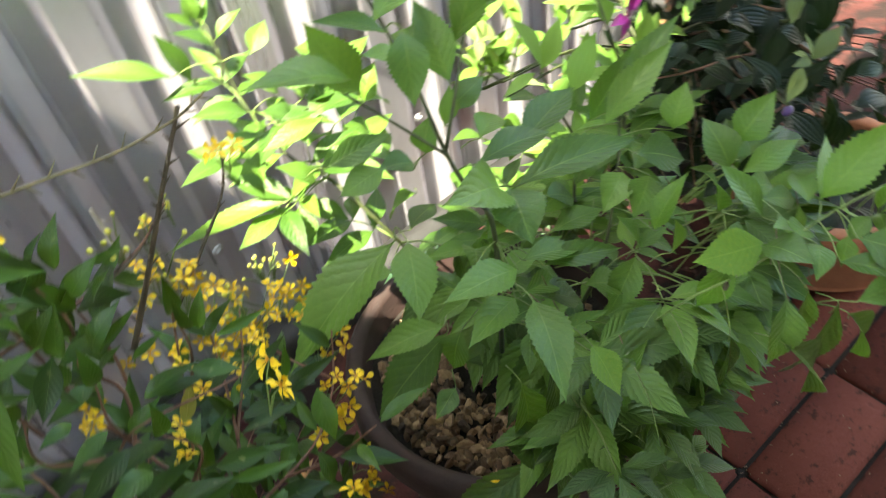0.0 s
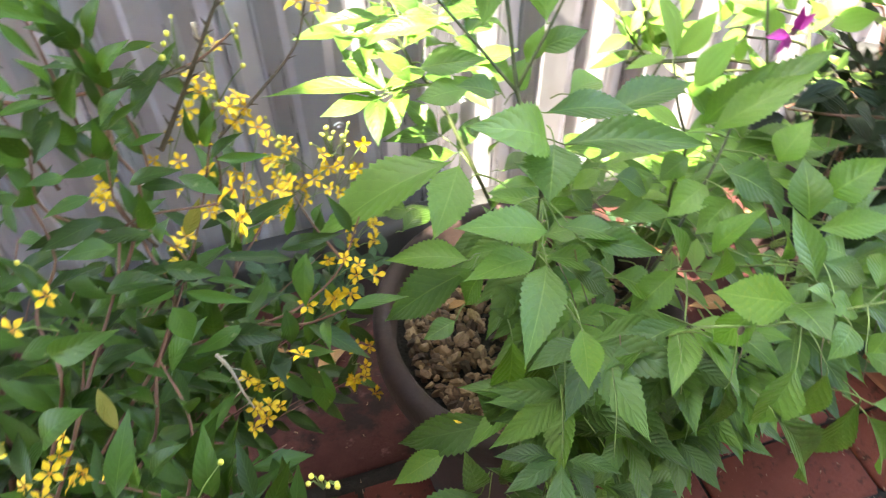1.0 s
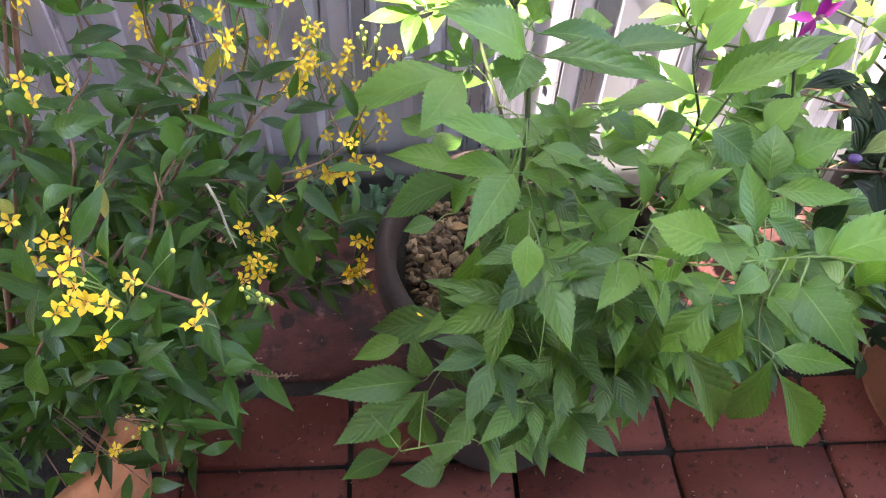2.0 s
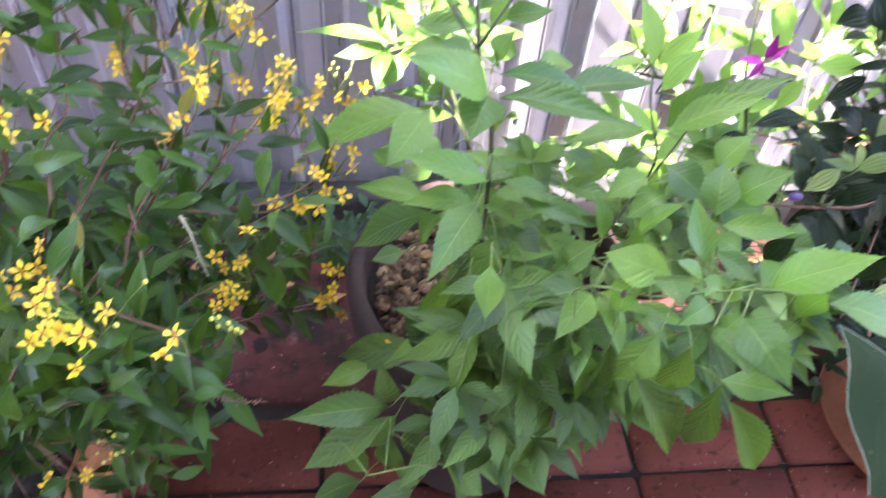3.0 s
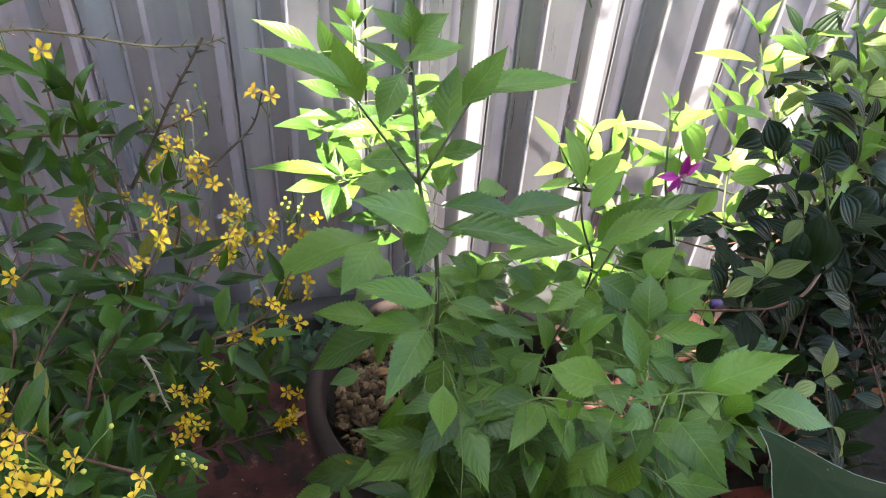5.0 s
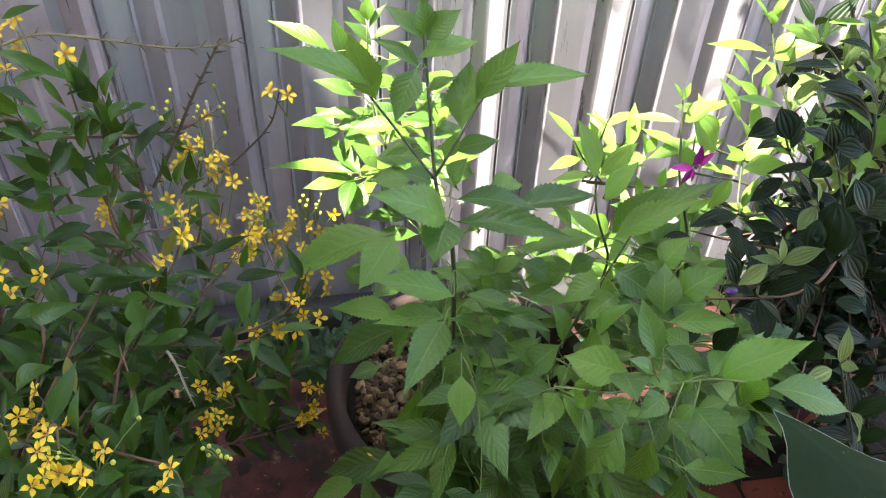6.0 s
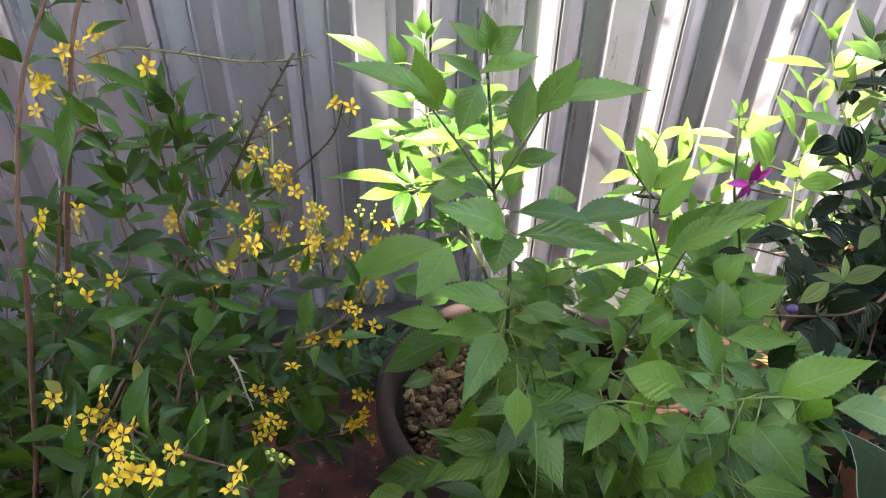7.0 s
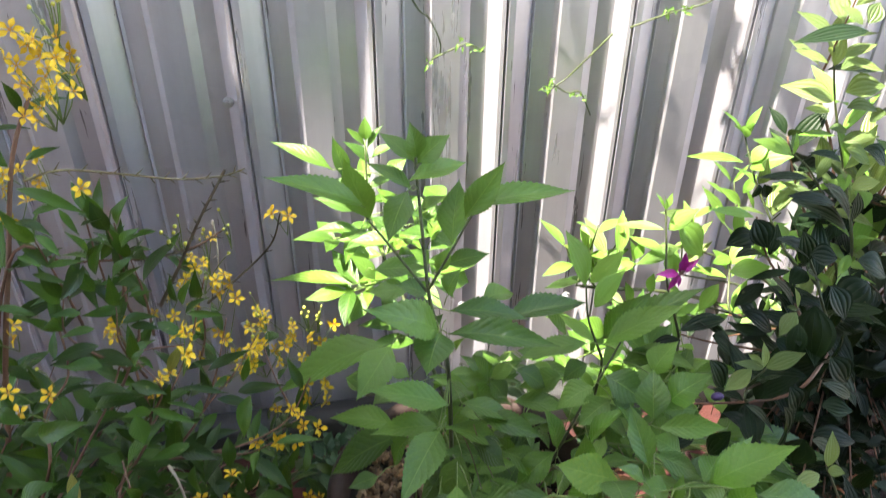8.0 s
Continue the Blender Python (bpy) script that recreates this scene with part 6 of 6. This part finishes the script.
# sunlit young shoots behind the flower
for k in range(7):
    p = Vector((rng.uniform(0.33, 0.50), rng.uniform(0.76, 0.86), rng.uniform(0.40, 0.54)))
    d = Vector((rng.uniform(-0.6, 0.5), rng.uniform(-0.5, 0.3), rng.uniform(0.5, 1.0))).normalized()
    shoot = smooth_line([p, p + d * 0.05, p + d * 0.08 + Vector((0, 0, 0.01))], 6)
    bm = bmesh.new()
    tube_into(bm, smooth_line([TROOT, TROOT.lerp(p, 0.6) + Vector((0, 0, 0.03)), p], 5) + shoot[1:], 0.0020, 0.0008, 5)
    part("twig", bm, M_STEM, tib)
    leafy(tib, shoot, YOUNG + TOP[:2], 0.052, 0.022, rng, 0.1)
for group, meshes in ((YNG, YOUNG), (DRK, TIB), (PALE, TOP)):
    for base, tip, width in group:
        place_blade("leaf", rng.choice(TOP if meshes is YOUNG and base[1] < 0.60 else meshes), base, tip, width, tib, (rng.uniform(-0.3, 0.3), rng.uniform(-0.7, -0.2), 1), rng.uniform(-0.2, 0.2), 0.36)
eye = Vector((0.387, 0.697, 0.574))
for tip in [(0.386, 0.691, 0.605), (0.402, 0.691, 0.595), (0.359, 0.691, 0.580), (0.375, 0.691, 0.559), (0.386, 0.691, 0.561)]:
    tip = Vector(tip)
    me = leaf_mesh("petal", M_MAGENTA, 0.32, 0.0, 0.5, 0.1, 0.3, 7, 1.25, 0.2)
    place_blade("petal", me, eye, tip, 0, tib, (0, -0.8, 1))
bm = bmesh.new()
for k in range(10):
    a = k * math.tau / 10
    tube_into(bm, [eye, eye + Vector((0.004 * math.cos(a), -0.006, 0.005 + 0.003 * math.sin(a)))], 0.0004, 0.0006, 5)
part("stamens", bm, M_CREAM, tib, "pale stamens of the magenta flower")
bm = bmesh.new()
bmesh.ops.create_icosphere(bm, subdivisions=2, radius=1.0, matrix=Matrix.Translation((0.3369, 0.5135, 0.5896)) @ Matrix.Diagonal((0.0055, 0.0036, 0.0036, 1)))
part("flower_bud", bm, M_VIOLET, tib, "closed violet flower bud")
# lower branches that fill the shade
for k in range(66):
    d = Vector((rng.uniform(-1.3, 0.4), rng.uniform(-1.0, 0.1), rng.uniform(0.05, 0.9)))
    tip = TROOT + d.normalized() * rng.uniform(0.18, 0.36)
    if k >= 20:
        tip = Vector((rng.uniform(0.50, 0.72), rng.uniform(0.56, 0.72), rng.uniform(0.28, 0.46)))
    if k >= 36:
        tip = Vector((rng.uniform(0.56, 0.90), rng.uniform(0.56, 0.76), rng.uniform(0.18, 0.36)))
    shoot = smooth_line([TROOT + Vector((0, 0, 0.02)), TROOT.lerp(tip, 0.5) + Vector((0, 0, 0.03)), tip], 8)
    bm = bmesh.new()
    tube_into(bm, shoot, 0.0022, 0.0009, 5)
    part("twig", bm, M_REDSTEM, tib)
    leafy(tib, shoot, TIB, 0.041, 0.022, rng, 0.3)

inner_foliage(tib)

# ---- broad leaf over the straight-sided clay pot ----
corner = Vector((0.2745, 0.3627, 0.6491))
broad = thing("broad_leaf_plant", (0.83, 0.635, 0.09), "plant with one broad smooth dark green leaf in a clay pot", "plant")
bm = bmesh.new()
uvl = bm.loops.layers.uv.new("UVMap")
ea, eb = Vector((0.3518, 0.3639, 0.5958)) - corner, Vector((0.2770, 0.3307, 0.6282)) - corner
rows, coords = [], {}
for i in range(9):
    row = []
    for j in range(9):
        u, v = i / 8, j / 8
        p = corner + ea * (u * 2.2) + eb * (v * 2.2)
        p += Vector((0.003 * math.sin(v * 9), 0.003 * math.sin(u * 8 + 1) - 0.0025, 0.012 * math.sin(u * 3) * math.sin(v * 3) - 0.02 * u * v))
        q = bm.verts.new(p)
        coords[q] = (0.5 + 0.5 * (u - v), 0.5 * (u + v))
        row.append(q)
    rows.append(row)
for a, b in zip(rows, rows[1:]):
    for k in range(8):
        f = bm.faces.new((a[k], b[k], b[k + 1], a[k + 1]))
        for loop in f.loops:
            loop[uvl].uv = coords[loop.vert]
EDGES = [[r[0].co.copy() for r in rows], [v.co.copy() for v in rows[0]]]
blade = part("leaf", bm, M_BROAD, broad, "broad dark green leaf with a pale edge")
tube("leaf_stalk", [(0.83, 0.635, 0.085), (0.80, 0.50, 0.36), tuple(corner + ea * 1.9 + eb * 1.3)], 0.005, 0.003, M_STEM, broad)
for edge in EDGES:
    bm = bmesh.new()
    tube_into(bm, edge, 0.0003, 0.0003, 6)
    part("leaf_margin", bm, M_EDGE, blade, "thin pale leaf margin")
bm = bmesh.new()
tube_into(bm, [corner + (ea + eb) * (1.9 * k / 8) + ea * 0.10 + Vector((0, 0, 0.012 * math.sin(1.9 * k / 8 / 2.2 * 3) ** 2 + 0.0002 - 0.02 * (1.9 * k / 17.6) ** 2)) for k in range(1, 9)], 0.0007, 0.0012, 6)
part("midrib", bm, M_WEED, blade, "faint pale midrib")

# ---- low weeds at the foot of the fence ----
WEED = blades("leaf", M_WEED, 0.5, 0.0, 3, rows=7)
rng = random.Random(17)
for x, y in ((-0.02, 0.93), (0.03, 0.99), (-0.06, 1.0), (0.30, 0.97), (0.44, 0.93)):
    weed = thing("weed", (x, y, 0), "small dark green weed at the foot of the metal fence", "weed", "weeds along the fence")
    for k in range(4):
        tip = Vector((x + rng.uniform(-0.05, 0.05), y + rng.uniform(-0.05, 0.03), rng.uniform(0.06, 0.14)))
        line = smooth_line([(x, y, 0), (x + (tip.x - x) * 0.4, y + (tip.y - y) * 0.4, tip.z * 0.6), tip], 4)
        bm = bmesh.new()
        tube_into(bm, line, 0.0012, 0.0007, 5)
        part("stem", bm, M_STEM, weed)
        leafy(weed, line, WEED, 0.034, 0.015, rng, 0.2)

# ---- climbing tendrils on the fence ----
vine = thing("climbing_vine", (0.307, 1.024, 0.897), "thin green climbing tendrils hanging before the metal fence", "vine")
for pts in (
    [(0.143, 1.024, 0.792), (0.167, 1.034, 0.749), (0.181, 1.045, 0.735), (0.195, 1.045, 0.705), (0.197, 1.055, 0.683)],
    [(0.186, 1.055, 0.678), (0.214, 1.045, 0.695), (0.231, 1.045, 0.700), (0.253, 1.045, 0.688)],
    [(0.413, 1.024, 0.712), (0.383, 1.034, 0.673), (0.366, 1.045, 0.648), (0.340, 1.045, 0.629)],
    [(0.343, 1.045, 0.644), (0.368, 1.045, 0.627), (0.387, 1.045, 0.626), (0.405, 1.045, 0.592)],
    [(0.435, 1.024, 0.719), (0.484, 1.024, 0.735), (0.534, 1.024, 0.747), (0.567, 1.024, 0.770)],
):
    tube("tendril", pts, 0.0014, 0.0009, M_STEM, vine)

# curled young leaves at the ends of the tendrils
CURL = [leaf_mesh("leaf", M_YOUNG, 0.34, 0.0, 0.8, d, 0.6, 6) for d in (0.5, 0.9)]
rng = random.Random(14)
for p, count in (
    ((0.187, 1.055, 0.676), 5),
    ((0.224, 1.045, 0.699), 5),
    ((0.243, 1.045, 0.694), 3),
    ((0.342, 1.045, 0.632), 8),
    ((0.349, 1.045, 0.644), 4),
    ((0.374, 1.045, 0.627), 4),
    ((0.391, 1.045, 0.620), 3),
    ((0.484, 1.024, 0.738), 6),
    ((0.510, 1.024, 0.739), 6),
):
    for k in range(count):
        a = rng.uniform(0, math.tau)
        b = Vector(p) + Vector((rng.uniform(-0.008, 0.008), rng.uniform(-0.004, 0.004), rng.uniform(-0.005, 0.005)))
        place_blade("leaf", rng.choice(CURL), b, b + Vector((math.cos(a), -0.4, math.sin(a))) * rng.uniform(0.006, 0.012), 0, vine, (0, -1, 0.5))

# unseen boughs that lean over the fence, added to cast twig shadows
VINE = blades("leaf", M_GAL, 0.5, 0.0, 3, rows=6)
for k in range(13):
    x, z = 0.04 + 0.05 * k + rng.uniform(-0.02, 0.02), rng.uniform(1.08, 1.26)
    a = Vector((x, 1.03 + rng.uniform(-0.04, 0.01), z + 0.10))
    b = a + Vector((rng.uniform(0.05, 0.16), rng.uniform(-0.03, 0.01), -rng.uniform(0.10, 0.20)))
    line = smooth_line([a, a.lerp(b, 0.5) + Vector((rng.uniform(-0.03, 0.03), 0, rng.uniform(-0.02, 0.03))), b], 6)
    bm = bmesh.new()
    tube_into(bm, line, 0.0022, 0.0010, 5)
    part("tendril", bm, M_STEM, vine)
    if k > 4:
        leafy(vine, line, VINE, 0.035, 0.035, rng, 0.1)

# ---- fallen leaves ----
rng = random.Random(77)
TAN = blades("fallen_leaf", M_TAN, 0.42, 0.0, 4, droop=(0.1, 0.5), fold=(0.3, 0.9), rows=8)
# the last one, on the gravel, is added in place of a sun patch
for x, y, z in [(rng.uniform(-0.30, 0.02), rng.uniform(0.80, 0.98), 0.0) for k in range(9)] + [(rng.uniform(0.38, 0.72), rng.uniform(0.74, 0.99), 0.0) for k in range(8)] + [(rng.uniform(0.73, 0.85), rng.uniform(0.84, 0.97), 0.246) for k in range(7)] + [(0.094, 0.697, 0.312)]:
    a = rng.uniform(0, math.tau)
    length = rng.uniform(0.035, 0.06) if z != 0.312 else 0.022
    ob = new("fallen_leaf", TAN[rng.randrange(4)])
    ob.matrix_world = Matrix.Translation((x, y, z + 0.006)) @ Matrix.Rotation(a, 4, "Z") @ Matrix.Rotation(rng.uniform(-0.2, 0.2), 4, "Y") @ Matrix.Diagonal((length, length, length, 1))
    tagged(ob, "dry tan curled leaf lying on the ground" if z == 0 else "small pale flake added for a patch of sun on the gravel" if z == 0.312 else "dry tan curled leaf lying in the black pot", "leaf", "fallen leaves")

# ---- petal dropped on a leaf ----
petal = new("fallen_petal", leaf_mesh("fallen_petal", M_YELLOW, 0.7, 0.0, 0.4, 0.3, 0.3, 6))
petal.matrix_world = Matrix.Translation((0.0571, 0.5444, 0.3774)) @ Matrix.Rotation(0.9, 4, "Z") @ Matrix.Diagonal((0.009, 0.009, 0.009, 1))
tagged(petal, "small yellow petal lying on a serrated leaf", "petal")

# ---- litter ----
def litter():
    """Tiny dry chips of leaf and bark in the joints and on the bricks."""
    r = random.Random(91)
    verts, faces = [], []
    for k in range(900):
        if k % 3:
            x, y = r.uniform(-0.6, 1.0), r.uniform(0.2, 1.0)
        elif k % 2:
            x, y = r.uniform(-0.6, 1.0), 0.5807 - 0.1055 * r.randrange(5) + r.gauss(0, 0.004)
        else:
            x, y = 0.1855 + 0.21 * r.randrange(-3, 4) + r.gauss(0, 0.004), r.uniform(0.2, 0.69)
        a, l, w = r.uniform(0, math.tau), r.uniform(0.0010, 0.0034), r.uniform(0.0004, 0.0010)
        c, d = math.cos(a), math.sin(a)
        z = 0.0016 + (0.002 if y > 0.7 else 0.0)
        n = len(verts)
        verts += [(x + c * l - d * w, y + d * l + c * w, z), (x + c * l + d * w, y + d * l - c * w, z), (x - c * l, y - d * l, z), (x, y, z + 0.0015)]
        faces += [(n, n + 1, n + 2), (n, n + 3, n + 1), (n + 1, n + 3, n + 2), (n + 2, n + 3, n)]
    me = bpy.data.meshes.new("plant_litter")
    me.from_pydata(verts, [], faces)
    me.materials.append(M_LITTER)
    tagged(new("plant_litter", me), "scattered dry leaf and bark crumbs on the paving", "litter", kind="stuff")


litter()

# ---- paving ----
paving = tagged_at(new("floor"), (0, 0, -0.006), "stack-bonded red brick pavers with dark joints", "paving", "")
tagged(paving, kind="structure")
bm = bmesh.new()
box_into(bm, -1.5, 1.65, -0.795, 0.712, -0.03, -0.0095)
part("joint_bed", bm, M_SOIL, paving, "dark soil in the joints", smooth=False)


def paver_mesh(seed):
    r = random.Random(seed)
    bm = bmesh.new()
    bmesh.ops.create_cube(bm, size=1.0, matrix=Matrix.Diagonal((0.2035, 0.0990, 0.04, 1)))
    bmesh.ops.bevel(bm, geom=list(bm.edges), offset=0.0036, segments=2, affect="EDGES")
    for v in bm.verts:
        v.co += Vector((r.uniform(-1, 1), r.uniform(-1, 1), r.uniform(-1, 1))) * 0.0010
    me = bpy.data.meshes.new("brick")
    bm.to_mesh(me)
    bm.free()
    me.materials.append(M_BRICK)
    me.shade_smooth()
    return me


PAVERS = [paver_mesh(s) for s in range(5)]
rng = random.Random(2)
for j in range(14):
    for i in range(-7, 8):
        ob = new("brick", PAVERS[rng.randrange(5)])
        ob.parent = paving
        ob.matrix_parent_inverse = paving.matrix_basis.inverted()
        ob.matrix_basis = pose(0.0760 + 0.21 * i + rng.uniform(-0.0015, 0.0015), 0.6335 - 0.1055 * j + rng.uniform(-0.001, 0.001), -0.0205 + rng.uniform(-0.0012, 0.0012),
                               rng.uniform(-0.4, 0.4), rng.uniform(-0.3, 0.3), rng.uniform(-0.4, 0.4) + 180 * rng.randrange(2))
